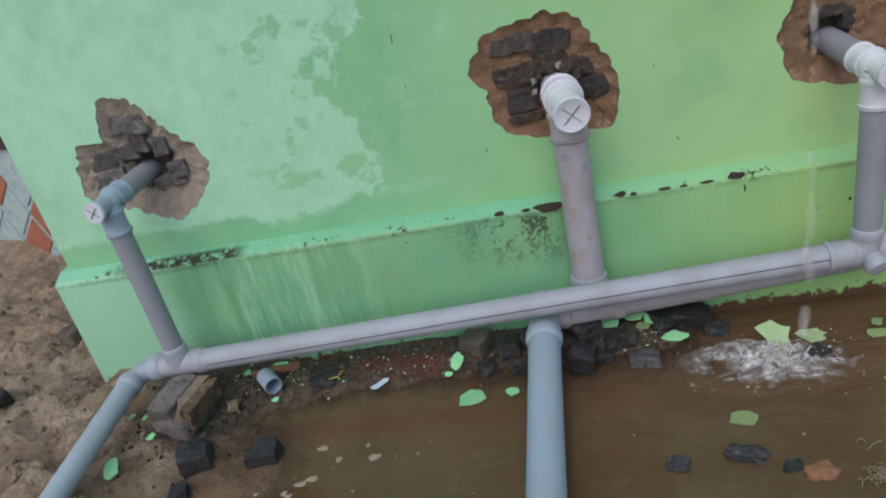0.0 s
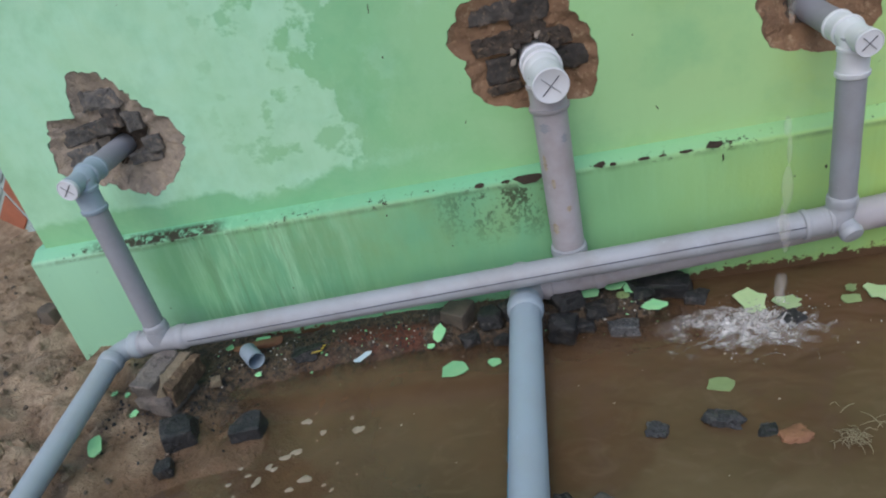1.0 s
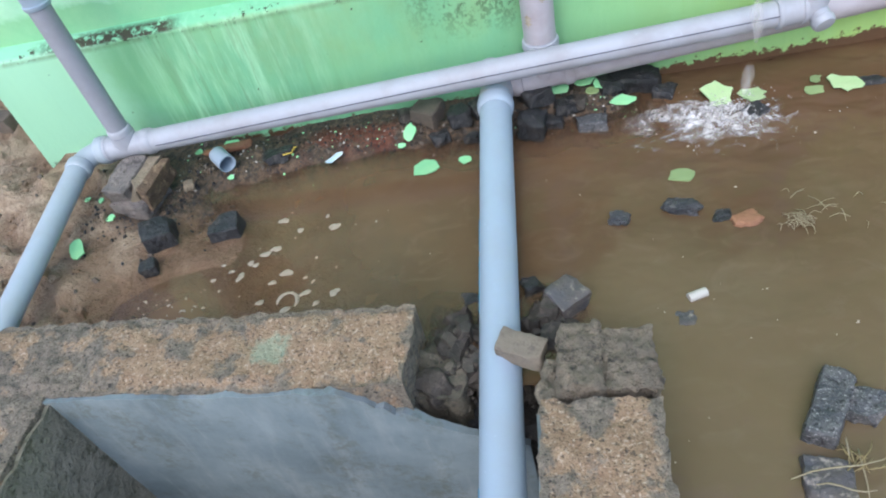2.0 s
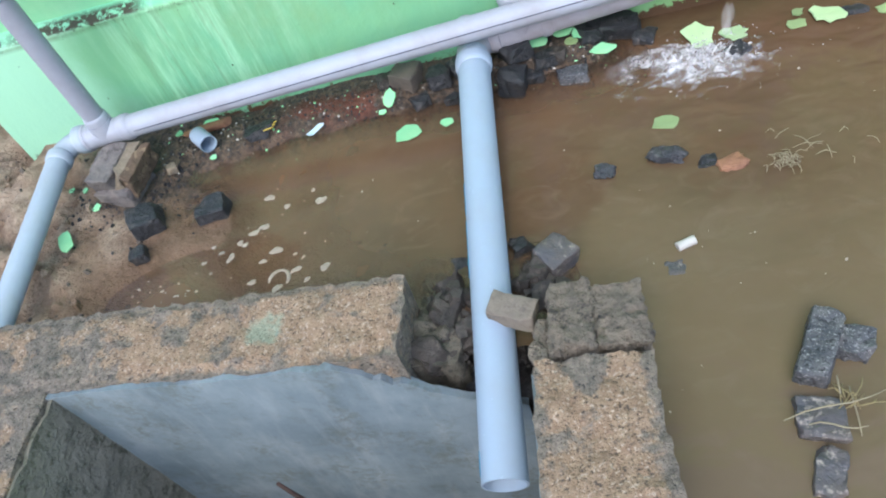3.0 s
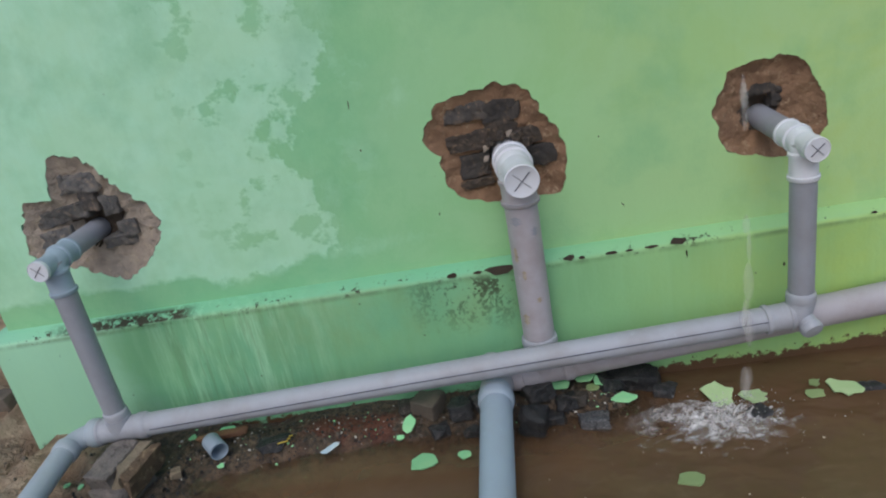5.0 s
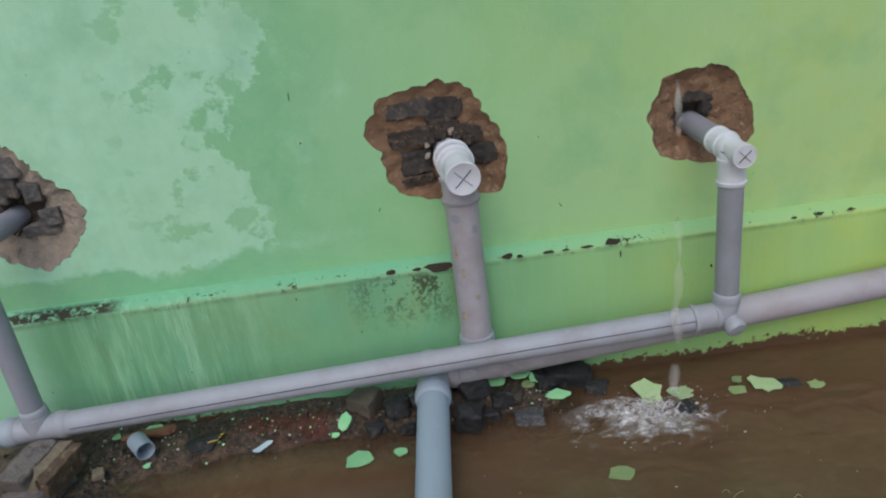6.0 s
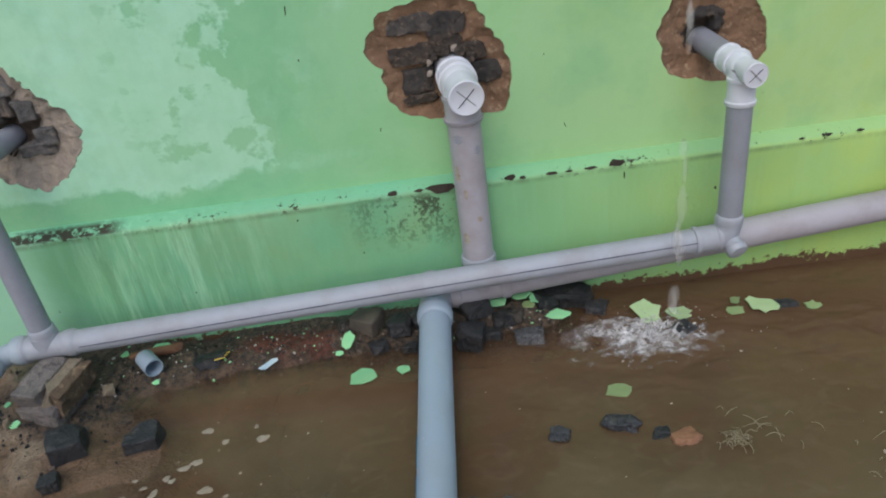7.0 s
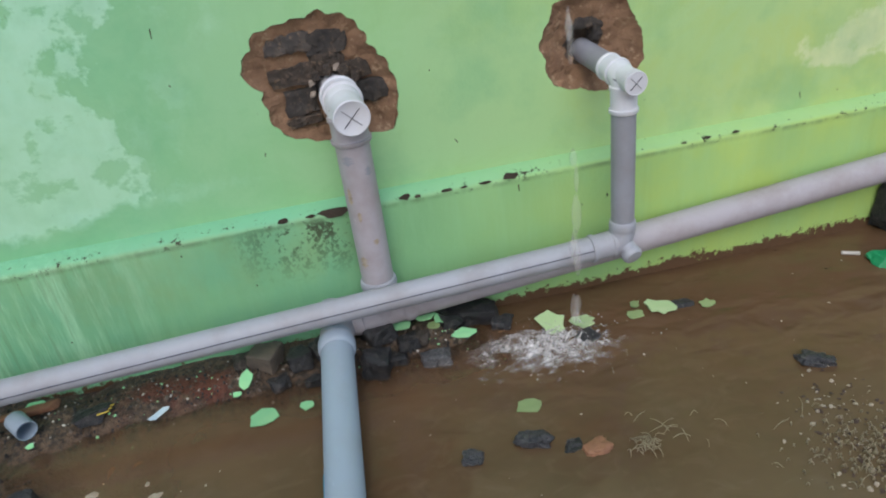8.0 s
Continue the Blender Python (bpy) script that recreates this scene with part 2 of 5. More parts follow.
MAT = {
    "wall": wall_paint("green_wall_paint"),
    "plinth": plinth_paint("green_plinth_paint"),
    "broken": plain("broken_sand_plaster", (0.29, 0.175, 0.105), (0.185, 0.108, 0.065), 18, 0.95, 0.007, 70, c3=(0.36, 0.25, 0.16)),
    "brick_dark": plain("sooty_brick", (0.045, 0.042, 0.042), (0.095, 0.080, 0.070), 24, 0.85, 0.008, 70, 0.35, c3=(0.16, 0.12, 0.09)),
    "brick_sooty": plain("sooty_mortared_brick", (0.042, 0.036, 0.032), (0.105, 0.078, 0.060), 38, 0.9, 0.008, 90, 0.2, c3=(0.19, 0.135, 0.09)),
    "brick_slate": plain("slate_grey_brick", (0.095, 0.097, 0.104), (0.19, 0.175, 0.16), 34, 0.9, 0.008, 80, 0.25, c3=(0.26, 0.215, 0.175)),
    "prop_grey": plain("grey_mortared_brick", (0.155, 0.14, 0.135), (0.26, 0.225, 0.20), 26, 0.9, 0.008, 70, 0.1, c3=(0.10, 0.088, 0.08)),
    "prop_pale": plain("pale_tan_brick", (0.26, 0.212, 0.148), (0.165, 0.135, 0.095), 26, 0.9, 0.004, 70),
    "prop_brown": plain("brown_earthy_brick", (0.145, 0.098, 0.060), (0.085, 0.058, 0.038), 24, 0.9, 0.006, 70, c3=(0.25, 0.18, 0.11)),
    "lean_tan": plain("tan_smooth_brick", (0.165, 0.138, 0.108), (0.22, 0.187, 0.145), 22, 0.85, 0.003, 90, c3=(0.13, 0.11, 0.09)),
    # bluish half of the mix stands in for sky reflected on wet faces
    "bat_slate": plain("wet_brick_sky_tint", (0.050, 0.055, 0.068), (0.115, 0.095, 0.078), 13, 0.38, 0.004, 80, c3=(0.30, 0.26, 0.22)),
    "mud_olive": plain("olive_wet_mortar", (0.085, 0.078, 0.058), (0.155, 0.135, 0.10), 26, 0.75, 0.010, 60, c3=(0.05, 0.047, 0.038)),
    "broken_pale": plain("pale_broken_plaster", (0.45, 0.375, 0.305), (0.30, 0.255, 0.22), 22, 0.95, 0.010, 60, c3=(0.44, 0.36, 0.28)),
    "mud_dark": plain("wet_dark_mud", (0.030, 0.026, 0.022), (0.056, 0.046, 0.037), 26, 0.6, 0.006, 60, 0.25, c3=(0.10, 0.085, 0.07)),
    # the dark c3 specks stand in for shade in this brick's pits
    "brick_caked": plain("mortar_caked_brick", (0.155, 0.135, 0.105), (0.275, 0.228, 0.168), 24, 0.95, 0.014, 75, 0.12, c3=(0.07, 0.06, 0.048)),
    "mortar": plain("mortar_and_void_shade", (0.10, 0.07, 0.05), (0.05, 0.04, 0.033), 20, 0.95, 0.004, 70),
    "soil": None,
    "pvc_pale": pvc("pale_grey_pvc", (0.36, 0.38, 0.435), (0.24, 0.215, 0.205), 0.5),
    "pvc_mid": pvc("mid_grey_pvc", (0.29, 0.305, 0.35), (0.18, 0.16, 0.15), 0.4),
    "pvc_riser": pvc("pinkish_grey_pvc", (0.395, 0.375, 0.415), (0.26, 0.215, 0.20), 0.65),
    "pvc_blue": pvc("bluish_grey_pvc", (0.36, 0.42, 0.48), (0.28, 0.28, 0.26), 0.35),
    "pvc_front": pvc("pale_bluish_pvc", (0.30, 0.375, 0.46), (0.27, 0.29, 0.31), 0.35),
    "pvc_white": pvc("white_pvc", (0.66, 0.68, 0.75), (0.45, 0.42, 0.40), 0.35),
    "line": plain("dark_print", (0.05, 0.055, 0.085), (0.10, 0.105, 0.13), 30, 0.6, 0.0001),
    "print_blue": plain("teal_blue_print", (0.04, 0.20, 0.33), (0.07, 0.26, 0.38), 30, 0.6, 0.0001),
    "block_top": None,
    "cement": None,
    "flake": plain("green_paint_flake", (0.26, 0.66, 0.33), (0.36, 0.72, 0.36), 12, 0.6, 0.001, 90, 0.2),
    "flake_wet": plain("muddy_green_paint_flake", (0.25, 0.35, 0.15), (0.31, 0.41, 0.19), 12, 0.4, 0.001, 90, 0.2),
    "stone_black": plain("wet_black_brick", (0.016, 0.018, 0.021), (0.036, 0.036, 0.038), 26, 0.45, 0.007, 60, 0.3, c3=(0.075, 0.07, 0.065)),
    "stone_grey": plain("grey_brown_brick", (0.115, 0.10, 0.085), (0.19, 0.15, 0.115), 20, 0.85, 0.003, 70, 0.3),
    "wet_stone": plain("wet_dark_stone", (0.028, 0.031, 0.038), (0.075, 0.075, 0.08), 30, 0.30, 0.006, 80, 0.2, c3=(0.17, 0.165, 0.16)),
    "flake_pale": plain("pale_green_paint_flake", (0.40, 0.58, 0.28), (0.48, 0.63, 0.34), 14, 0.55, 0.001, 90, 0.15),
    "mossy": plain("mossy_rough_block", (0.20, 0.19, 0.14), (0.33, 0.30, 0.23), 12, 0.95, 0.016, 45, 0.0, c3=(0.12, 0.115, 0.075)),
    "terracotta": plain("orange_brick_chip", (0.29, 0.145, 0.075), (0.19, 0.088, 0.05), 16, 0.7, 0.002, 70),
    "straw": plain("dry_straw", (0.42, 0.34, 0.17), (0.28, 0.21, 0.09), 16, 0.8, 0.0005, 60, 0.3),
    "straw_pale": plain("bleached_straw", (0.36, 0.31, 0.21), (0.24, 0.20, 0.12), 16, 0.8, 0.0005, 60),
    "white_plastic": plain("white_plastic", (0.55, 0.53, 0.49), (0.42, 0.40, 0.36), 20, 0.4, 0.0003),
    "blue_paper": plain("pale_blue_paper", (0.45, 0.62, 0.72), (0.62, 0.70, 0.74), 40, 0.6, 0.0003),
    "yellow": plain("yellow_print", (0.55, 0.42, 0.06), (0.48, 0.36, 0.08), 30, 0.6, 0.0003),
    "green_plastic": plain("green_plastic", (0.01, 0.22, 0.08), (0.02, 0.30, 0.12), 20, 0.35, 0.0003),
    "foam": plain("dirty_foam", (0.42, 0.36, 0.28), (0.27, 0.22, 0.16), 60, 0.6, 0.001),
    "scum_pale": plain("pale_scum", (0.40, 0.345, 0.27), (0.28, 0.235, 0.175), 60, 0.5, 0.0006),
    "tile_pale": plain("pale_mint_tile", (0.40, 0.50, 0.50), (0.31, 0.40, 0.40), 14, 0.35, 0.001, 30, c3=(0.24, 0.30, 0.29)),
    "tile_orange": plain("orange_tile", (0.40, 0.13, 0.07), (0.28, 0.095, 0.055), 12, 0.35, 0.001),
    "wood": plain("dark_board", (0.07, 0.04, 0.03), (0.04, 0.025, 0.02), 12, 0.8, 0.002),
}


def soil_material():
    m = Mat("sandy_mud", 0.85)
    x, y, z = m.axis(0), m.axis(1), m.axis(2)
    n = m.noise(5, 6, 0.65)
    dry = m.mix(m.ramp(n, 0.35, 0.65), (0.40, 0.292, 0.195), (0.52, 0.405, 0.288))
    # crevice shade painted in: hollows of the first bump turn darker
    dry = m.mix(m.ramp(m.noise(17, 6, 0.7, shift=(3, 1, 2)), 0.56, 0.42, 0, 0.5), dry, (0.17, 0.105, 0.065))
    wet = m.mix(m.ramp(m.noise(9, 5, 0.6, shift=(2, 2, 2)), 0.35, 0.7), (0.168, 0.102, 0.057), (0.245, 0.152, 0.088))
    f = m.ramp(m.math("ADD", z, m.ramp(n, 0.3, 0.7, -0.02, 0.02)), 0.016, 0.058)
    col = m.mix(f, wet, dry)
    # dark, grit-strewn strip along the foot of the wall
    strip = m.ramp(m.math("ADD", y, m.ramp(m.noise(8, 5, 0.6, shift=(1, 5, 0)), 0.3, 0.7, -0.10, 0.10)), -0.32, -0.20)
    damp = m.math("MULTIPLY", m.ramp(x, -1.42, -1.30), m.ramp(x, -0.86, -1.02))
    damp = m.math("MULTIPLY", damp, m.ramp(m.math("ADD", y, m.ramp(m.noise(8, 5, 0.6, shift=(1, 5, 0)), 0.3, 0.7, -0.07, 0.07)), -0.43, -0.36))
    strip = m.math("MAXIMUM", strip, damp)
    strip = m.math("MULTIPLY", strip, m.ramp(x, -1.5, -1.35))
    grit = m.mix(m.ramp(m.noise(55, 4, 0.75), 0.42, 0.62), (0.040, 0.035, 0.029), (0.165, 0.112, 0.072))
    col = m.mix(m.math("MULTIPLY", strip, 0.93), col, grit)
    rx = m.math("MULTIPLY", m.ramp(x, -0.80, -0.70), m.ramp(x, -0.40, -0.50))
    ry = m.math("MULTIPLY", m.ramp(y, -0.24, -0.19), m.ramp(y, -0.08, -0.12))
    red = m.math("MULTIPLY", m.math("MULTIPLY", rx, ry), m.ramp(m.noise(9, 4, 0.6, shift=(8.3, 2, 0)), 0.42, 0.55))
    col = m.mix(m.math("MULTIPLY", red, 0.7), col, (0.17, 0.04, 0.022))
    m.color(col)
    m.rough(m.ramp(f, 0, 1, 0.45, 0.95))
    m.bump(m.noise(17, 6, 0.7, shift=(3, 1, 2)), 0.06, 0.9)
    m.bump(m.noise(70, 5, 0.7), 0.006, 0.8)
    return m.m


def block_material():
    m = Mat("broken_block_top", 0.95)
    x, y = m.axis(0), m.axis(1)
    n = m.noise(7.5, 6, 0.68)
    pits = m.noise(105, 3, 0.7, shift=(1, 1, 1))
    sand = m.mix(m.ramp(m.noise(34, 5, 0.75), 0.35, 0.62), (0.44, 0.312, 0.20), (0.315, 0.212, 0.132))
    # pit shade goes into the colour: dark where the bump sinks
    sand = m.mix(m.ramp(pits, 0.575, 0.625, 0, 0.85), sand, (0.085, 0.065, 0.05))
    sand = m.mix(m.ramp(m.noise(130, 2, 0.6, shift=(5, 2, 1)), 0.58, 0.64, 0, 0.8), sand, (0.60, 0.48, 0.36))
    grey = m.mix(m.ramp(m.noise(48, 5, 0.78), 0.36, 0.62), (0.125, 0.11, 0.088), (0.31, 0.26, 0.20))
    grey = m.mix(m.ramp(pits, 0.60, 0.64), grey, (0.055, 0.05, 0.045))
    # the far end of the wall is greyer, the end beside the pipe gap bare sand
    f = m.math("ADD", n, m.ramp(x, -1.05, -0.45, 0.075, -0.07))
    # a grey tongue of mortar on the end of the side wall
    dx = m.math("MULTIPLY", m.math("ADD", x, -0.115), 15)
    tongue = m.math("SUBTRACT", m.ramp(y, -0.15, 0.0, -0.02, 0.18), m.math("MULTIPLY", m.math("MULTIPLY", dx, dx), 0.18))
    tongue = m.math("MULTIPLY", tongue, m.math("MULTIPLY", m.ramp(x, -0.05, 0.0), m.ramp(y, 0.03, 0.02)))
    f = m.math("ADD", f, m.math("MAXIMUM", tongue, 0.0))
    # mortar left along the edges
    wob = m.ramp(m.noise(16, 5, 0.7, shift=(2, 9, 1)), 0.3, 0.7, -0.022, 0.022)
    yy = m.math("ADD", y, wob)
    edge = m.math("MAXIMUM", m.math("MAXIMUM", m.ramp(yy, 0.218, 0.236), m.math("MULTIPLY", m.ramp(yy, 0.062, 0.048), m.ramp(y, 0.02, 0.03))), m.ramp(m.math("ADD", x, wob), 0.212, 0.226))
    edge = m.math("MAXIMUM", edge, m.math("MULTIPLY", m.ramp(m.math("ADD", x, wob), 0.036, 0.026), m.ramp(x, -0.10, -0.05)))
    edge = m.math("MAXIMUM", edge, m.math("MULTIPLY", m.ramp(m.math("ADD", x, wob), -0.262, -0.250), m.ramp(x, -0.10, -0.15)))
    mask = m.math("MAXIMUM", m.ramp(f, 0.50, 0.555), edge)
    col = m.mix(mask, sand, grey)
    sx, sy = m.math("MULTIPLY", m.math("ADD", x, 0.553), 20), m.math("MULTIPLY", m.math("ADD", y, -0.140), 24)
    spot = m.math("ADD", m.math("MULTIPLY", sx, sx), m.math("MULTIPLY", sy, sy))
    spot = m.math("ADD", spot, m.ramp(m.noise(24, 5, 0.75), 0.3, 0.7, -1.0, 1.0))
    col = m.mix(m.ramp(spot, 1.1, 0.3, 0, 0.55), col, (0.38, 0.50, 0.37))
    m.color(col)
    m.bump(m.noise(20, 6, 0.7), 0.020, 0.9)
    m.bump(pits, -0.012, 1.0)
    m.bump(m.noise(140, 4, 0.75), 0.005, 0.9)
    return m.m


def cement_material():
    m = Mat("grey_cement_render", 0.7)
    col = m.mix(m.ramp(m.noise(4, 6, 0.62), 0.34, 0.68), (0.120, 0.155, 0.172), (0.228, 0.275, 0.296))
    col = m.mix(m.ramp(m.noise(16, 4, 0.6, (1, 1, 0.3), shift=(2, 0, 0)), 0.52, 0.75, 0, 0.35), col, (0.37, 0.40, 0.40))
    brush = m.noise(70, 4, 0.7, (1, 1, 0.10), shift=(5, 0, 0))
    col = m.mix(m.ramp(brush, 0.55, 0.72, 0, 0.16), col, (0.42, 0.44, 0.44))
    moss = m.math("MULTIPLY", m.ramp(m.noise(6, 6, 0.7, shift=(1, 4, 2)), 0.48, 0.62), m.ramp(m.noise(50, 5, 0.75), 0.42, 0.58))
    col = m.mix(m.math("MULTIPLY", moss, 0.55), col, (0.10, 0.105, 0.075))
    m.color(col)
    m.bump(m.noise(9, 4, 0.55, (1, 1, 0.5)), 0.008, 0.6)
    m.bump(m.noise(80, 4, 0.7), 0.0015, 0.6)
    return m.m


def water_material():
    m = Mat("muddy_water", 0.5, spec=0.0)
    col = m.mix(m.ramp(m.noise(2.2, 5, 0.6, dist=0.6), 0.35, 0.68), (0.092, 0.058, 0.031), (0.136, 0.089, 0.047))
    col = m.mix(m.ramp(m.noise(1.5, 3, 0.5, shift=(4, 1, 0)), 0.5, 0.7, 0, 0.6), col, (0.105, 0.084, 0.050))
    swirl = m.ramp(m.noise(9, 5, 0.6, (1, 1.6, 1), dist=1.0, shift=(2, 2, 0)), 0.52, 0.72, 0, 0.4)
    m.color(m.mix(swirl, col, (0.185, 0.137, 0.095)))
    # redder silt stirred up along the wall, ochre in the far shallows
    base = m.b.inputs["Base Color"].links[0].from_socket
    y0 = m.math("ADD", m.axis(1), m.ramp(m.noise(3, 4, 0.6, shift=(7, 1, 0)), 0.3, 0.7, -0.15, 0.15))
    base = m.mix(m.ramp(y0, -0.85, -0.30, 0, 0.65), base, (0.138, 0.077, 0.042))
    x0 = m.math("ADD", m.axis(0), m.ramp(m.noise(3, 4, 0.6, shift=(2, 6, 0)), 0.3, 0.7, -0.15, 0.15))
    m.color(m.mix(m.ramp(x0, -0.40, -0.75, 0, 0.7), base, (0.190, 0.118, 0.062)))
    # paler olive towards the open water
    base = m.b.inputs["Base Color"].links[0].from_socket
    open_olive = m.math("MULTIPLY", m.ramp(y0, -0.62, -1.10, 0, 0.6), m.ramp(x0, -0.3, 0.1))
    m.color(m.mix(open_olive, base, (0.172, 0.134, 0.080)))
    # silt hides the bottom as the water deepens
    at = m.n.new("ShaderNodeAttribute")
    at.attribute_name = "depth"
    m.l.new(m.ramp(at.outputs["Fac"], 0.0, 0.07, 0.18, 0.92), m.b.inputs["Alpha"])
    x, y = m.axis(0), m.axis(1)
    near = m.math("MULTIPLY", m.ramp(x, -0.25, 0.3), m.ramp(y, -1.2, -0.5, 0.35, 1.0))
    open_side = m.math("MULTIPLY", m.ramp(x, 0.05, 0.3), m.ramp(y, -1.15, -1.4))
    near = m.math("MAXIMUM", near, open_side)
    rip = m.noise(7, 2, 0.45, (1.0, 1.5, 1.0), dist=0.3)
    m.bump(m.math("MULTIPLY", rip, m.math("ADD", m.math("MULTIPLY", near, 0.9), 0.10)), 0.026, 0.7)
    relief = m.b.inputs["Normal"].links[0].from_socket
    gloss = m.n.new("ShaderNodeBsdfGlossy")
    gloss.inputs["Roughness"].default_value = 0.06
    fresnel = m.n.new("ShaderNodeFresnel")
    fresnel.inputs["IOR"].default_value = 1.38
    blend = m.n.new("ShaderNodeMixShader")
    m.l.new(relief, gloss.inputs["Normal"])
    m.l.new(relief, fresnel.inputs["Normal"])
    m.l.new(fresnel.outputs[0], blend.inputs[0])
    m.l.new(m.b.outputs[0], blend.inputs[1])
    m.l.new(gloss.outputs[0], blend.inputs[2])
    m.l.new(blend.outputs[0], m.n["Material Output"].inputs["Surface"])
    return m.m


def clear_water():
    m = Mat("splashing_water", 0.12)
    m.color((0.84, 0.82, 0.80))
    m.b.inputs["Alpha"].default_value = 0.42
    return m.m


def pitted_brick():
    """Slate clinker, pitted, with pale grains."""
    m = Mat("pitted_clinker", 0.5)
    col = m.mix(m.ramp(m.noise(24, 5, 0.65), 0.35, 0.65), (0.042, 0.046, 0.054), (0.115, 0.112, 0.112))
    col = m.mix(m.ramp(m.noise(190, 3, 0.75), 0.56, 0.66, 0, 0.7), col, (0.38, 0.38, 0.37))
    # colour blackened at the bump's low spots, as shade inside the pits
    col = m.mix(m.ramp(m.noise(95, 3, 0.7, shift=(3, 1, 2)), 0.44, 0.38), col, (0.015, 0.015, 0.017))
    m.color(col)
    m.bump(m.noise(95, 3, 0.7, shift=(3, 1, 2)), 0.006, 0.9)
    return m.m


MAT["clinker"] = pitted_brick()
MAT["soil"] = soil_material()
MAT["block_top"] = block_material()
MAT["cement"] = cement_material()
MAT["water"] = water_material()
MAT["splash"] = clear_water()
MAT["stream"] = clear_water()
MAT["stream"].node_tree.nodes["Principled BSDF"].inputs["Alpha"].default_value = 0.085
fm = Mat("lacy_foam", 0.3)
fm.color(fm.mix(fm.ramp(fm.noise(40, 4, 0.6), 0.35, 0.65), (0.60, 0.57, 0.55), (0.82, 0.81, 0.83)))
fa = fm.n.new("ShaderNodeAttribute")
fa.attribute_name = "froth"
fm.l.new(fm.math("MULTIPLY", fm.ramp(fa.outputs["Fac"], -0.08, 0.70, 0.0, 0.88), fm.ramp(fm.noise(42, 5, 0.72, (1, 1.4, 1), dist=0.8), 0.34, 0.62, 0.08, 0.95)), fm.b.inputs["Alpha"])
MAT["foam_water"] = fm.m


# ---- building helpers ----
def finish(bm, sharp=0.75):
    bmesh.ops.recalc_face_normals(bm, faces=bm.faces)
    for f in bm.faces:
        f.smooth = True
    for e in bm.edges:
        if len(e.link_faces) == 2 and e.calc_face_angle(0) > sharp:
            e.smooth = False


def part(name, bm, material, parent=None, label="", sharp=0.75):
    """Link a bmesh as one mesh object, under a thing where one is given."""
    finish(bm, sharp)
    me = bpy.data.meshes.new(name)
    bm.to_mesh(me)
    bm.free()
    me.materials.append(MAT[material] if isinstance(material, str) else material)
    ob = new(name, me)
    if parent is not None:
        ob.parent = parent
    return tagged(ob, label) if label else ob


def thing(name, label, category, group="", kind="", at=(0, 0, 0)):
    ob = new(name)
    ob.location = at
    ob.empty_display_size = 0.05
    return tagged(ob, label, category, group, kind)


def sweep(bm, pts, radii, seg=28, caps=True, axis=None):
    """A round tube along points, one radius a point; axis: one fixed direction for all its rings."""
    pts = [Vector(p) for p in pts]
    rings = []
    ref = None
    for i, p in enumerate(pts):
        a, b = pts[max(i - 1, 0)], pts[min(i + 1, len(pts) - 1)]
        d = axis or ((b - a).normalized() if (b - a).length > 1e-7 else Vector((0, 0, 1)))
        if ref is None:
            ref = Vector((0, 0, 1)) if abs(d.z) < 0.9 else Vector((1, 0, 0))
        u = (ref - d * ref.dot(d)).normalized()
        ref = u
        v = d.cross(u)
        rings.append([bm.verts.new(p + (u * math.cos(2 * math.pi * k / seg) + v * math.sin(2 * math.pi * k / seg)) * radii[i]) for k in range(seg)])
    for r0, r1 in zip(rings, rings[1:]):
        for k in range(seg):
            bm.faces.new((r0[k], r0[(k + 1) % seg], r1[(k + 1) % seg], r1[k]))
    if caps:
        bm.faces.new(rings[0])
        bm.faces.new(rings[-1])
    return rings


def pipe_mesh(a, b, r, wall=0.0, seg=32):
    """A straight pipe from a to b; wall > 0 leaves it open at b."""
    bm = bmesh.new()
    a, b = Vector(a), Vector(b)
    if wall:
        d = (b - a).normalized()
        deep = min(0.22, (b - a).length * 0.9)
        sweep(bm, [a, a, b, b, b - d * 0.0001, b - d * deep, b - d * deep], [0.001, r, r, r - wall * 0.3, r - wall, r - wall, 0.001], seg, True, d)
    else:
        sweep(bm, [a, b], [r, r], seg)
    return bm


def socket_mesh(a, b, r, seg=32):
    """A pipe socket from a to b: a sleeve with a raised rim at both ends."""
    a, b = Vector(a), Vector(b)
    prof = [(0, 0.97), (0.01, 1.12), (0.05, 1.18), (0.16, 1.18), (0.18, 1.08), (0.22, 1.06), (0.78, 1.06), (0.82, 1.08), (0.84, 1.16), (0.95, 1.16), (1.0, 1.03), (1.0, 0.97)]
    bm = bmesh.new()
    sweep(bm, [a.lerp(b, t) for t, _ in prof], [r * k for _, k in prof], seg)
    return bm


def ring_mesh(a, b, r, seg=32):
    """A single moulded rim."""
    a, b = Vector(a), Vector(b)
    prof = [(0, 1.0), (0.12, 1.12), (0.35, 1.16), (0.7, 1.16), (0.92, 1.11), (1, 1.0)]
    bm = bmesh.new()
    sweep(bm, [a.lerp(b, t) for t, _ in prof], [r * k for _, k in prof], seg)
    return bm


def bend_mesh(pts, r, seg=28):
    bm = bmesh.new()
    sweep(bm, pts, [r] * len(pts), seg)
    return bm


def arc(p0, corner, p1, n=10):
    p0, corner, p1 = Vector(p0), Vector(corner), Vector(p1)
    return [p0.lerp(corner, t).lerp(corner.lerp(p1, t), t) for t in (k / n for k in range(n + 1))]


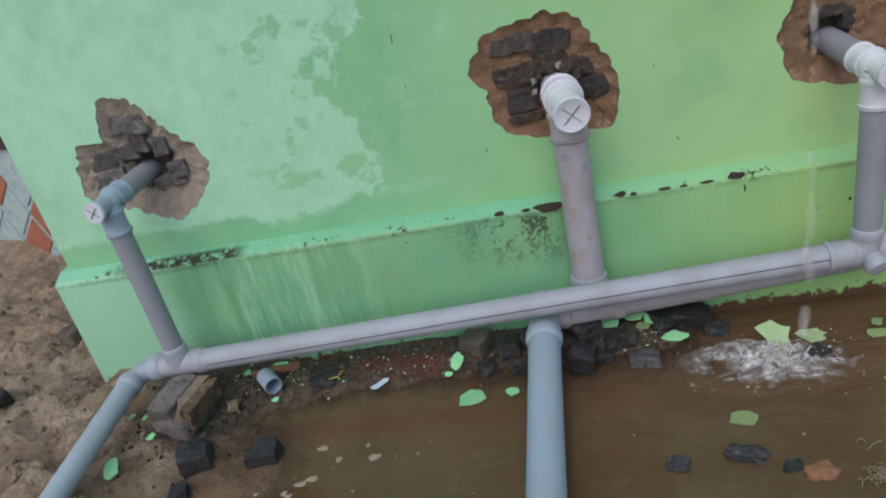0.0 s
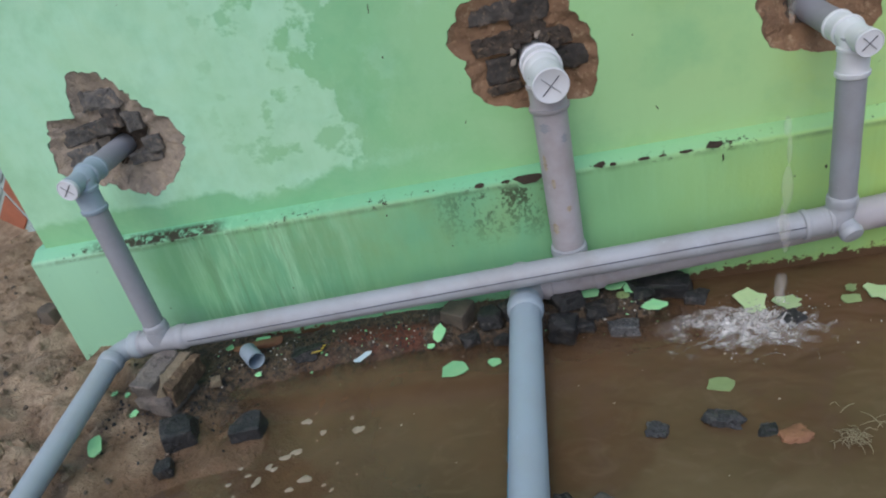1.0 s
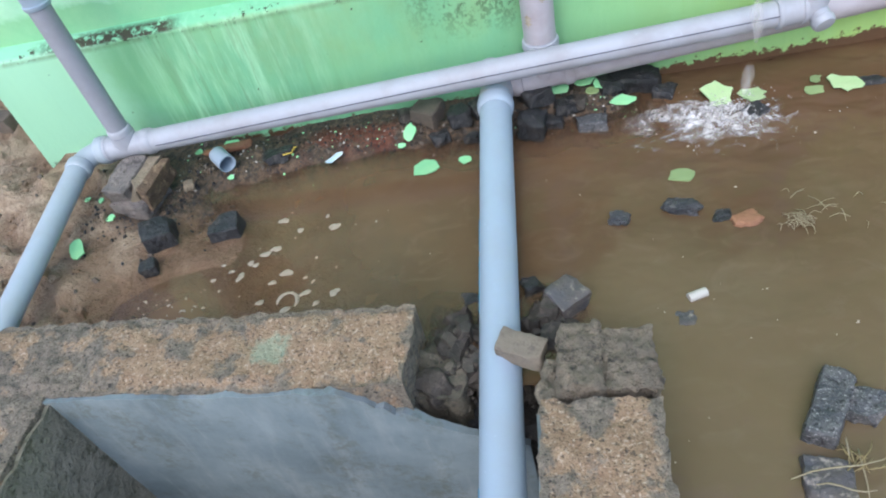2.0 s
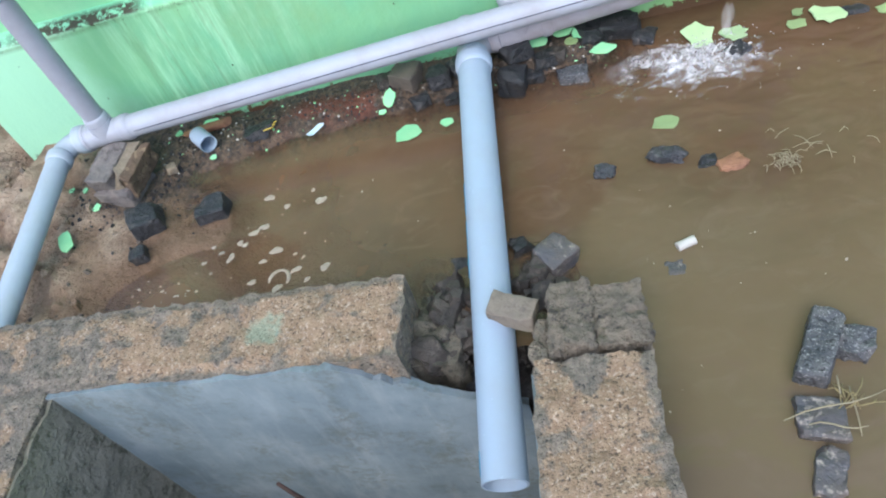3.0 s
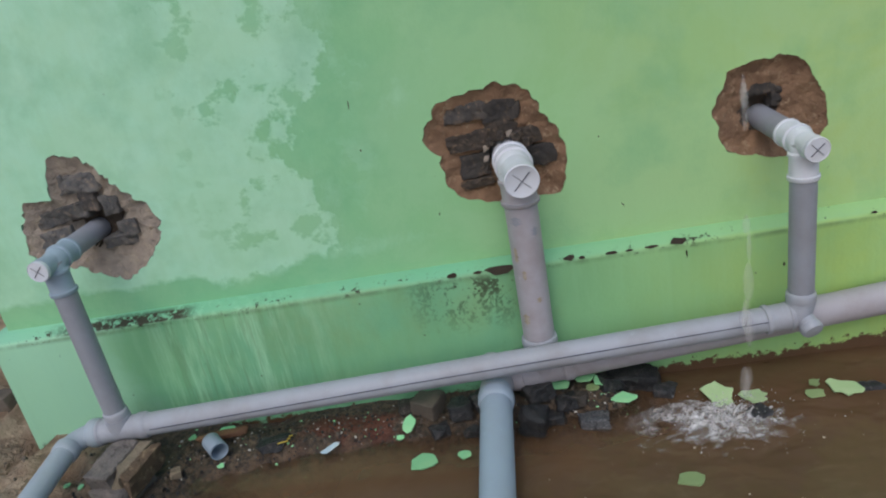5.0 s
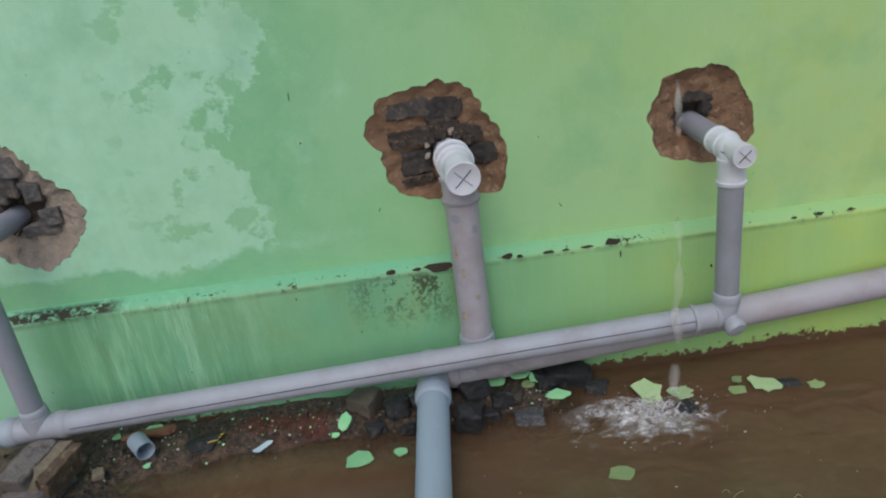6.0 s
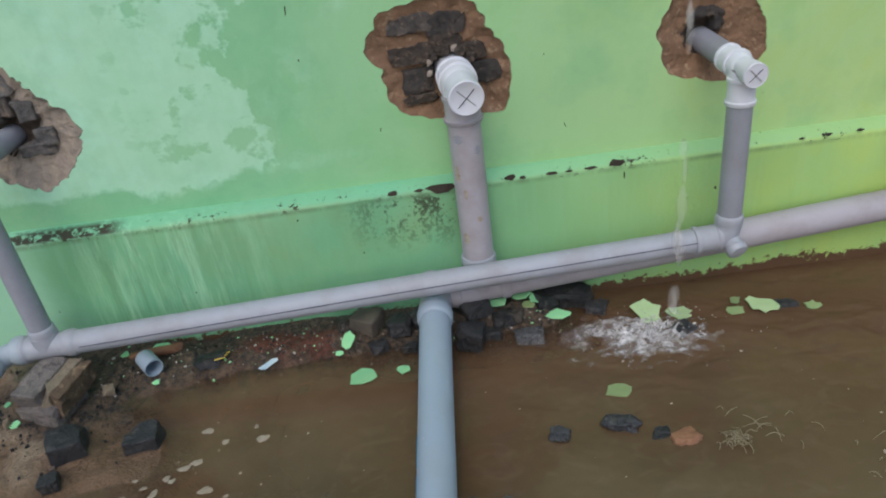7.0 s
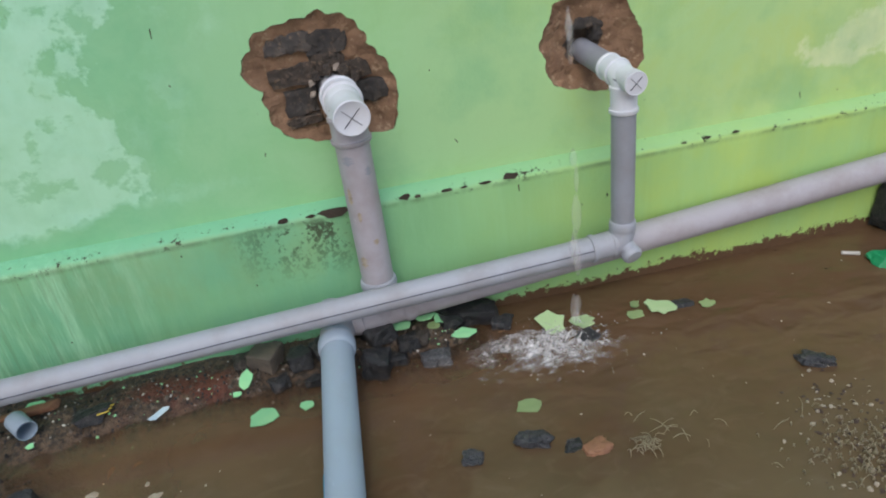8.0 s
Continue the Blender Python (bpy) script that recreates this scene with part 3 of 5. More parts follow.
def chunk_mesh(sx, sy, sz, seed, rough=0.12, cuts=3, bevel=0.16):
    """A broken brick or stone: a block with knocked-off corners and worn, uneven faces, resting on z = 0."""
    rng = random.Random(seed)
    bm = bmesh.new()
    bmesh.ops.create_cube(bm, size=1)
    for v in bm.verts:
        v.co = Vector((v.co.x * sx, v.co.y * sy, v.co.z * sz)) + Vector([rng.uniform(-1, 1) * rough * s for s in (sx, sy, sz)])
    # one or two corners broken away
    for _ in range(1 + (rough > 0.1)):
        d = Vector((rng.choice((-1, 1)) * rng.uniform(0.4, 1), rng.choice((-1, 1)) * rng.uniform(0.4, 1), rng.uniform(0.1, 1))).normalized()
        p = Vector((d.x * sx, d.y * sy, d.z * sz)) * rng.uniform(0.56, 0.68)
        cut = bmesh.ops.bisect_plane(bm, geom=bm.verts[:] + bm.edges[:] + bm.faces[:], plane_co=p, plane_no=d, clear_outer=True)
        edges = [e for e in cut["geom_cut"] if isinstance(e, bmesh.types.BMEdge)]
        if len(edges) > 2:
            bmesh.ops.edgeloop_fill(bm, edges=edges)
    bmesh.ops.bevel(bm, geom=bm.edges[:], offset=min(sx, sy, sz) * bevel, segments=2, affect="EDGES", profile=0.6, clamp_overlap=True)
    if cuts:
        bmesh.ops.triangulate(bm, faces=[f for f in bm.faces if len(f.verts) > 4])
        for _ in range(2 if cuts > 2 else 1):
            bmesh.ops.subdivide_edges(bm, edges=[e for e in bm.edges if e.calc_length() > min(sx, sy, sz) * 0.22], cuts=1)
            bmesh.ops.triangulate(bm, faces=bm.faces[:])
    off = Vector([rng.uniform(-50, 50) for _ in range(3)])
    k = min(sx, sy, sz)
    bm.normal_update()
    for v in bm.verts:
        d = noise.fractal(v.co * (1.1 / k) + off, 0.8, 2.0, 4)
        v.co += v.normal * d * k * (0.04 + rough * 0.8)
    low = min(v.co.z for v in bm.verts)
    bmesh.ops.translate(bm, verts=bm.verts, vec=(0, 0, -low))
    return bm


def pebble_mesh(sx, sy, sz, seed, rough=0.42):
    """A worn, rounded stone resting on z = 0."""
    bm = bmesh.new()
    bmesh.ops.create_icosphere(bm, subdivisions=4, radius=0.5)
    off = Vector((seed * 1.3, seed * 2.1, seed * 0.7))
    for v in bm.verts:
        d = 1 + rough * noise.fractal(v.co * 2.2 + off, 0.7, 2.0, 5)
        c = Vector([abs(t) ** 0.75 * (1 if t > 0 else -1) * 0.5 ** 0.25 for t in v.co])
        v.co = Vector((c.x * sx, c.y * sy, c.z * sz)) * d
    low = min(v.co.z for v in bm.verts)
    bmesh.ops.translate(bm, verts=bm.verts, vec=(0, 0, -low))
    return bm


def crumble(bm, amp, freq, seed, cell=0.009):
    """Break up a block's faces with fine, pitted relief."""
    for _ in range(3):
        long = [e for e in bm.edges if e.calc_length() > cell * 1.6]
        if not long:
            break
        bmesh.ops.subdivide_edges(bm, edges=long, cuts=1)
        bmesh.ops.triangulate(bm, faces=[f for f in bm.faces if len(f.verts) > 3])
    bm.normal_update()
    off = Vector((seed * 1.7, seed * 0.6, seed * 2.3))
    for v in bm.verts:
        q = v.co * freq + off
        d = noise.fractal(q, 0.9, 2.0, 3) - 0.9 * max(0.0, noise.noise(q * 0.6) - 0.25)
        v.co += v.normal * d * amp
    return bm


def chip_mesh(size, seed, thick=0.004, n=13, stretch=1.0, curl=0.1):
    """A thin broken flake with a jagged outline and a slight curl."""
    rng = random.Random(seed)
    bm = bmesh.new()
    ring = []
    for k in range(n):
        a = 2 * math.pi * (k + rng.uniform(-0.3, 0.3)) / n
        r = size * rng.uniform(0.66, 1.14) * 0.5
        ring.append(Vector((math.cos(a) * r * stretch, math.sin(a) * r / stretch, 0)))
    up = lambda p: curl * (p.length ** 2) / size
    top = [bm.verts.new(p + Vector((0, 0, thick + up(p)))) for p in ring]
    bot = [bm.verts.new(p + Vector((0, 0, up(p)))) for p in ring]
    ct, cb = bm.verts.new((0, 0, thick)), bm.verts.new((0, 0, 0))
    for k in range(n):
        j = (k + 1) % n
        bm.faces.new((top[k], top[j], ct))
        bm.faces.new((bot[j], bot[k], cb))
        bm.faces.new((top[j], top[k], bot[k], bot[j]))
    return bm


# ---- ground ----
WATER = 0.0


def smooth(a, b, x):
    t = min(1, max(0, (x - a) / (b - a)))
    return t * t * (3 - 2 * t)


def ground_height(x, y):
    """Flooded ground before the wall, muddy bank along it, sandy bank on the far side."""
    n = noise.fractal(Vector((x * 1.3, y * 1.3, 3.1)), 0.9, 2.0, 4)
    f = noise.fractal(Vector((x * 6, y * 6, 9.3)), 0.8, 2.0, 4)
    h = -0.075 + 0.012 * n
    bank = smooth(-0.40, -1.42, x + 0.26 * n + 0.30 * (y + 0.55) + 0.16 * f)
    h += bank * 0.125
    h += 0.10 * smooth(-1.55, -2.6, x)
    strip = smooth(-0.42, -0.12, y + 0.05 * n + 0.03 * f) * smooth(0.42, 0.10, x + 0.05 * n)
    h = max(h, -0.075 + strip * 0.108 + 0.012 * f * strip)
    lump = noise.fractal(Vector((x * 11, y * 11, 1.7)), 0.9, 2.0, 4)
    h += (0.010 * f + 0.008 * lump) * (0.3 + bank) + 0.040 * lump * smooth(-1.15, -1.6, x)
    h -= 0.110 * math.exp(-((x + 1.06) / 0.19) ** 2 - ((y + 0.78) / 0.13) ** 2)
    h += 0.115 * math.exp(-((x + 0.30) / 0.075) ** 2 - ((y + 0.985) / 0.12) ** 2) * (1 + 0.4 * lump)
    h += 0.100 * math.exp(-((x + 0.075) / 0.060) ** 2 - ((y + 0.925) / 0.085) ** 2) * (1 + 0.4 * lump)
    out = smooth(2.2, 3.5, x) + smooth(-2.6, -3.6, y) + smooth(0.7, 1.8, y)
    h += min(1.0, out) * 0.12
    return h


PIT = pose(-0.14, -1.20, 0, 0, 0, -5)


def build_ground():
    xs = sorted({round(-2.4 + 0.028 * i, 4) for i in range(170)} | {-400, -120, -40, -15, -8, -5, -3.8, -3.0, -2.7, 2.6, 3.2, 4.2, 6, 10, 20, 50, 140, 400})
    ys = sorted({round(-2.9 + 0.028 * i, 4) for i in range(131)} | {-400, -120, -40, -15, -8, -5, -3.6, 1.0, 1.4, 1.9, 2.6, 4, 8, 20, 60, 160, 400})
    bm = bmesh.new()
    inside = PIT.inverted()
    grid = [[bm.verts.new((x, y, ground_height(x, y))) for x in xs] for y in ys]
    for j in range(len(ys) - 1):
        for i in range(len(xs) - 1):
            q = inside @ Vector(((xs[i] + xs[i + 1]) / 2, (ys[j] + ys[j + 1]) / 2, 0))
            if -1.20 < q.x < 0.10 and -1.42 < q.y < 0.14:
                continue
            bm.faces.new((grid[j][i], grid[j][i + 1], grid[j + 1][i + 1], grid[j + 1][i]))
    bmesh.ops.delete(bm, geom=[v for v in bm.verts if not v.link_faces], context="VERTS")
    ob = part("ground", bm, "soil", sharp=3)
    return tagged(ob, "brown sandy mud, dry on the bank and wet by the wall", "ground", kind="structure")


def build_water():
    bm = bmesh.new()
    xs = [-1.6 + 0.035 * i for i in range(126)] + [2.9, 3.1, 3.3]
    ys = [-3.4, -3.2, -3.0] + [-2.8 + 0.035 * i for i in range(97)]
    inside = PIT.inverted()
    grid = [[bm.verts.new((x, y, WATER)) for x in xs] for y in ys]
    for j in range(len(ys) - 1):
        for i in range(len(xs) - 1):
            cx, cy = xs[i] + 0.02, ys[j] + 0.02
            q = inside @ Vector((cx, cy, 0))
            if -1.22 < q.x < 0.12 and -1.44 < q.y < 0.13:
                continue
            if cy > -0.02 and cx < 2.62:
                continue
            bm.faces.new((grid[j][i], grid[j][i + 1], grid[j + 1][i + 1], grid[j + 1][i]))
    bmesh.ops.delete(bm, geom=[v for v in bm.verts if not v.link_faces], context="VERTS")
    ob = part("water", bm, "water", sharp=3)
    depth = ob.data.attributes.new("depth", "FLOAT", "POINT")
    for v in ob.data.vertices:
        depth.data[v.index].value = max(0.0, WATER - ground_height(v.co.x, v.co.y))
    return tagged(ob, "shallow brown muddy water flooding the ground", "water", kind="structure")


ground = build_ground()
water = build_water()

# ---- house wall ----
X0, X1 = -1.637, 2.60
HOLES = {
    "a": ((-1.25, 0.74), (0.204, 0.224, 0.207, 0.163, 0.144, 0.153, 0.16, 0.192, 0.187, 0.193, 0.199, 0.206, 0.207, 0.177, 0.16, 0.157, 0.166, 0.195, 0.208, 0.209, 0.156, 0.122, 0.191, 0.196)),
    "b": ((-0.04, 0.77), (0.162, 0.166, 0.179, 0.178, 0.165, 0.157, 0.157, 0.167, 0.179, 0.221, 0.202, 0.188, 0.176, 0.162, 0.152, 0.159, 0.173, 0.173, 0.169, 0.166, 0.182, 0.203, 0.205, 0.21)),
    "c": ((0.69, 0.76), (0.15, 0.139, 0.15, 0.154, 0.144, 0.133, 0.138, 0.154, 0.17, 0.173, 0.17, 0.159, 0.146, 0.133, 0.133, 0.138, 0.141, 0.133, 0.125, 0.132, 0.14, 0.151, 0.142, 0.144)),
}


CAVITY = {"a": (-1.235, 0.735, 0.075), "b": (-0.005, 0.752, 0.062), "c": (0.672, 0.748, 0.052)}


def hole_radius(key, a):
    """Ragged edge of a broken hole: a slow outline with small bites."""
    (cx, cz), rr = HOLES[key]
    u = (a + math.pi) / (2 * math.pi) * len(rr)
    i = int(math.floor(u))
    t = u - i
    base = rr[i % len(rr)] * (1 - t) + rr[(i + 1) % len(rr)] * t
    p = Vector((math.cos(a) * base * 22, math.sin(a) * base * 22, cx * 7))
    bite = 0.010 * abs(math.sin(a * 11 + 2 * noise.noise(p * 0.3))) - 0.005
    if key == "c" or math.sin(a) < -0.15:
        bite *= 0.35
    crumb = 0.013 if key == "a" else 0.004
    return base + bite * (0.4 if key == "c" else 0.9) + 0.009 * noise.noise(p * 1.3) + crumb * noise.noise(p * 4.1)


def hole_point(key, a, scale, y):
    (cx, cz), _ = HOLES[key]
    r = hole_radius(key, a) * scale
    return Vector((cx + math.cos(a) * r, y, cz + math.sin(a) * r))


def box_mesh(x0, x1, y0, y1, z0, z1):
    bm = bmesh.new()
    bmesh.ops.create_cube(bm, size=1)
    for v in bm.verts:
        v.co = Vector((x0 if v.co.x < 0 else x1, y0 if v.co.y < 0 else y1, z0 if v.co.z < 0 else z1))
    return bm


def build_wall():
    wall = thing("wall_north", "green painted house wall with three broken pipe holes", "wall", kind="structure")
    # painted plaster coat with the holes cut through it
    bm = bmesh.new()
    top, deep, n = 3.2, 0.045, 120
    loops = [[Vector((X0, 0, 0.40)), Vector((X1, 0, 0.40)), Vector((X1, 0, top)), Vector((X0, 0, top))]]
    loops += [[hole_point(k, 2 * math.pi * i / n, 1.0, 0) for i in range(n)] for k in HOLES]
    for lp in loops:
        vs = [bm.verts.new(p) for p in lp]
        for i in range(len(vs)):
            bm.edges.new((vs[i], vs[(i + 1) % len(vs)]))
    bmesh.ops.triangle_fill(bm, edges=bm.edges[:], use_beauty=True)
    geo = bmesh.ops.extrude_face_region(bm, geom=bm.faces[:])
    bmesh.ops.translate(bm, verts=[g for g in geo["geom"] if isinstance(g, bmesh.types.BMVert)], vec=(0, deep, 0))
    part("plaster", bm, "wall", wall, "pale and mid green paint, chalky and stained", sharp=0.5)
    part("masonry", box_mesh(X0 + 0.004, X1 - 0.004, 0.085, 0.25, 0.2, top), "mortar", wall)
    for i, (key, (c, _)) in enumerate(HOLES.items()):
        # crumbling slope from the paint's edge inwards, and the rough back of the hole
        bm = bmesh.new()
        rings = []
        steps = ((0.995, 0.001), (0.95, 0.007), (0.86, 0.014), (0.76, 0.020), (0.68, 0.024), (0.60, 0.026), (0.52, 0.028), (0.43, 0.030), (0.34, 0.031), (0.25, 0.032), (0.16, 0.033), (0.08, 0.034), (0.01, 0.034))
        m = 96
        for s, y in steps:
            ring = []
            for k in range(m):
                a = 2 * math.pi * k / m
                p = hole_point(key, a, s, y)
                w = 0.0 if s > 0.98 else 1.0
                p.y += w * 0.010 * noise.fractal(Vector((p.x * 26, i * 9, p.z * 26)), 0.8, 2, 4)
                p.x += w * 0.006 * noise.noise(p * 40)
                near = math.hypot(p.x - CAVITY[key][0], p.z - CAVITY[key][1]) + 0.012 * noise.noise(p * 45)
                p.y += w * 0.040 * (1 - smooth(CAVITY[key][2] - 0.014, CAVITY[key][2], near))
                ring.append(bm.verts.new(p))
            rings.append(ring)
        for r0, r1 in zip(rings, rings[1:]):
            for k in range(m):
                f = bm.faces.new((r0[k], r0[(k + 1) % m], r1[(k + 1) % m], r1[k]))
                mid = f.calc_center_median()
                near = math.hypot(mid.x - CAVITY[key][0], mid.z - CAVITY[key][1]) + 0.012 * noise.noise(mid * 45)
                # shade of the void round the stub put in as dark mortar faces
                f.material_index = 1 if near < CAVITY[key][2] else 0
        rim = part("broken_plaster", bm, "broken_pale" if key == "a" else "broken", wall, "crumbling brown sand plaster", sharp=1.2)
        rim.data.materials.append(MAT["mortar"])
    return wall


wall = build_wall()

def brick_piece(parent, x, y, z, sx, sz, kind, seed, tilt=0.0):
    """One exposed, broken brick face in a hole; also shapes hole c's dark void fill."""
    bm = crumble(chunk_mesh(sx, 0.05, sz, seed, 0.08, 3, 0.10), 0.0055, 55, seed)
    ob = part("brick", bm, kind, parent, sharp=1.0)
    ob.matrix_basis = pose(x, y + 0.025, z - sz / 2, 0, tilt, 0)
    return ob


rng = random.Random(5)
COURSES = {
    "b": ((-0.146, 0.870, 0.058, 0.054, "brick_dark"), (-0.093, 0.871, 0.072, 0.052, "brick_dark"), (-0.014, 0.868, 0.100, 0.066, "brick_dark"), (-0.118, 0.792, 0.130, 0.048, "brick_sooty"),
          (-0.102, 0.722, 0.082, 0.068, "brick_dark"), (0.050, 0.783, 0.072, 0.052, "brick_sooty"), (0.082, 0.722, 0.078, 0.060, "brick_dark"), (-0.022, 0.812, 0.088, 0.056, "brick_sooty"), (-0.112, 0.672, 0.100, 0.024, "brick_sooty")),
    "a": ((-1.236, 0.860, 0.092, 0.056, "brick_slate"), (-1.300, 0.862, 0.040, 0.056, "brick_slate"), (-1.330, 0.772, 0.165, 0.048, "brick_slate"), (-1.372, 0.706, 0.115, 0.050, "brick_slate"),
          (-1.176, 0.782, 0.055, 0.054, "brick_slate"), (-1.143, 0.704, 0.052, 0.050, "brick_slate"), (-1.182, 0.672, 0.100, 0.034, "brick_slate"), (-1.238, 0.806, 0.050, 0.060, "brick_dark")),
    # hole c: dark chunks stand in for the shaded void above the stub
    "c": ((0.688, 0.800, 0.084, 0.031, "brick_dark"), (0.722, 0.768, 0.036, 0.047, "brick_dark")),
}
for key, row in COURSES.items():
    for k, (x, z, sx, sz, kind) in enumerate(row):
        brick_piece(wall, x, {"a": 0.012, "b": 0.011, "c": 0.027}[key] + rng.uniform(-0.004, 0.005), z, sx, sz, kind, 40 + 13 * k + ord(key), rng.uniform(-5, 5) - 4)
# knobs of mortar pressed in round the middle stub
for k, (x, z, d) in enumerate(((-0.072, 0.770, 0.016), (-0.058, 0.786, 0.020), (-0.030, 0.797, 0.022), (-0.004, 0.800, 0.014), (0.014, 0.792, 0.024), (0.040, 0.770, 0.020), (-0.076, 0.742, 0.013))):
    ob = part("mortar_knob", chunk_mesh(d, d, d, 480 + k, 0.2, 1, 0.3), "brick_sooty" if k % 3 else "broken_pale", wall, sharp=2)
    ob.matrix_basis = pose(x, 0.002, z - d / 2)

for name, dims, lab in (("wall_west", (X0, X0 + 0.2, 0.252, 4.0, -0.3, 3.2), "plain green side wall of the house"), ("wall_east", (X1 - 0.2, X1, 0.252, 4.0, -0.3, 3.2), "plain green side wall of the house"),
                        ("wall_back", (X0 + 0.202, X1 - 0.202, 3.8, 4.0, -0.3, 3.2), "plain green back wall of the house"), ("roof_slab", (X0 - 0.05, X1 + 0.05, -0.02, 4.05, 3.205, 3.33), "plain grey concrete roof slab")):
    tagged(part(name, box_mesh(*dims), "cement" if name == "roof_slab" else "wall"), lab, "roof" if name == "roof_slab" else "wall", kind="structure")

# plinth with its sloping ledge
bm = bmesh.new()
prof = [(-0.05, -0.35), (-0.05, 0.06), (-0.05, 0.22), (-0.05, 0.412), (-0.0485, 0.421), (-0.042, 0.427), (-0.012, 0.441), (-0.002, 0.446)]
xs = [-1.672 + (2.640 + 1.672) * i / 200 for i in range(201)]
rows = []
for x in xs:
    row = []
    for j, (y, z) in enumerate(prof):
        w = 0.004 * noise.fractal(Vector((x * 5, j * 2.0, z * 6)), 0.8, 2, 3)
        row.append(bm.verts.new((x, y + (w if j < 7 else 0), z + (0.6 * w if 3 <= j < 7 else 0))))
    row.append(bm.verts.new((x, 0.20, 0.446)))
    row.append(bm.verts.new((x, 0.20, -0.35)))
    rows.append(row)
for r0, r1 in zip(rows, rows[1:]):
    for j in range(len(r0)):
        k = (j + 1) % len(r0)
        bm.faces.new((r0[j], r1[j], r1[k], r0[k]))
bm.faces.new(rows[0])
bm.faces.new(rows[-1])
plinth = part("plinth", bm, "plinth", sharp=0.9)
tagged(plinth, "green painted plinth with mint ledge, mould specks and rain streaks", "plinth", kind="structure")

# ---- pipes ----
R_SMALL, R_BIG, R_LEFT = 0.0345, 0.045, 0.0325


def riser(name, label, x, y, r, base, tee_z, plug_y, stub_end, mat_pipe, mat_tee, mat_stub, plug_size=1.0, lean=0.0):
    """An upright pipe with a door tee on top, its round inspection plug, and the stub that enters the wall."""
    ob = thing(name, label, "drain pipe", "riser pipes on the wall")
    sx, sy, sz = stub_end
    tee = Vector((x + lean, y, tee_z))
    part("pipe", pipe_mesh((x, y, base), tee, r), mat_pipe, ob)
    part("base_socket", ring_mesh((x, y, base - 0.012), (x, y, base + 0.022), r), "pvc_pale", ob)
    body = part("door_tee", socket_mesh(tee + Vector((0, 0, -0.095)), tee + Vector((0, 0, -0.020)), r), mat_tee, ob, "white moulded door tee")
    back = Vector((sx, sy, sz)) - tee
    d = back.normalized()
    elbow = [tee + Vector((0, 0, -0.03)), tee + Vector((0, 0, -0.012)) + d * 0.002, tee + d * 0.012 + Vector((0, 0, -0.003)), tee + d * 0.03, tee + d * 0.05]
    part("elbow", bend_mesh(elbow, r * 1.05), mat_tee, ob)
    part("tee_socket", socket_mesh(tee + d * 0.028, tee + d * 0.088, r), mat_tee, ob)
    part("stub", pipe_mesh(tee + d * 0.08, (sx, sy, sz), r), mat_stub, ob)
    p0 = tee - d * 0.010
    reach = y - plug_y - 0.014
    pr = r * plug_size
    neck = bmesh.new()
    sweep(neck, [tee + d * 0.01, tee - d * (reach - 0.016), tee - d * (reach - 0.014), tee - d * reach], [pr * 0.93, pr * 0.93, pr * 1.0, pr * 1.0], 32, True, d)
    part("door_neck", neck, mat_tee, ob)
    pl = bmesh.new()
    q = tee - d * reach
    sweep(pl, [q, q - d * 0.003, q - d * 0.012, q - d * 0.014, q - d * 0.0125], [pr * 0.97, pr * 1.02, pr * 1.02, pr * 0.95, pr * 0.90], 32, True, d)
    plug = part("inspection_plug", pl, "pvc_white", ob, "round white screw plug with a cross")
    side = d.cross(Vector((0, 0, 1))).normalized()
    up = side.cross(d).normalized()
    for s in (1, -1):
        cr = bmesh.new()
        ax = (side * s + up).normalized()
        c = q - d * 0.0135
        for e in (ax,):
            sweep(cr, [c - e * pr * 0.68, c + e * pr * 0.68], [0.0013, 0.0013], 6)
        part("cross_slot", cr, "line" if s == 1 else "pvc_mid", plug)
    return ob


riser("riser_pipe", "grey riser pipe with white door tee beside the far hole", -1.272, -0.19, 0.031, 0.205, 0.708, -0.255, (-1.262, 0.07, 0.712), "pvc_mid", "pvc_front", "pvc_mid", 0.92)
riser_mid = riser("riser_pipe", "thick pinkish-grey riser pipe with door tee in the middle hole", -0.003, -0.105, R_BIG, 0.205, 0.730, -0.2, (-0.018, 0.07, 0.742), "pvc_riser", "pvc_white", "pvc_white", 1.0)
riser("riser_pipe", "grey riser pipe with white door tee beside the streaming water", 0.698, -0.19, 0.0325, 0.275, 0.705, -0.255, (0.685, 0.07, 0.722), "pvc_mid", "pvc_white", "pvc_mid", 0.95)

for child in riser_mid.children:
    if child.name.startswith("door_tee"):
        child.data.materials[0] = MAT["pvc_riser"]

# thin drain along the wall, with its tee, elbow and outlet
thin = thing("thin_drain_pipe", "pale grey drain pipe lying along the wall foot", "drain pipe")
PA, PB = Vector((-1.40, -0.19, 0.154)), Vector((0.69, -0.19, 0.226))
on = lambda x: PA.lerp(PB, (x - PA.x) / (PB.x - PA.x))
part("pipe", pipe_mesh(on(-1.30), on(0.655), R_SMALL), "pvc_pale", thin)
part("tee", socket_mesh(on(-1.36), on(-1.185), R_SMALL), "pvc_pale", thin, "moulded tee under the riser")
bm = bmesh.new()
sweep(bm, [on(-1.272), on(-1.272) + Vector((0, 0, 0.045))], [R_SMALL * 1.1, R_SMALL * 1.1])
part("tee_branch", bm, "pvc_pale", thin)
part("elbow", bend_mesh(arc(on(-1.345), (-1.413, -0.19, 0.153), (-1.418, -0.262, 0.150), 10), R_LEFT * 0.98), "pvc_blue", thin, "bluish grey elbow")
part("elbow_socket", ring_mesh(on(-1.335), on(-1.372), R_SMALL * 1.08), "pvc_blue", thin)
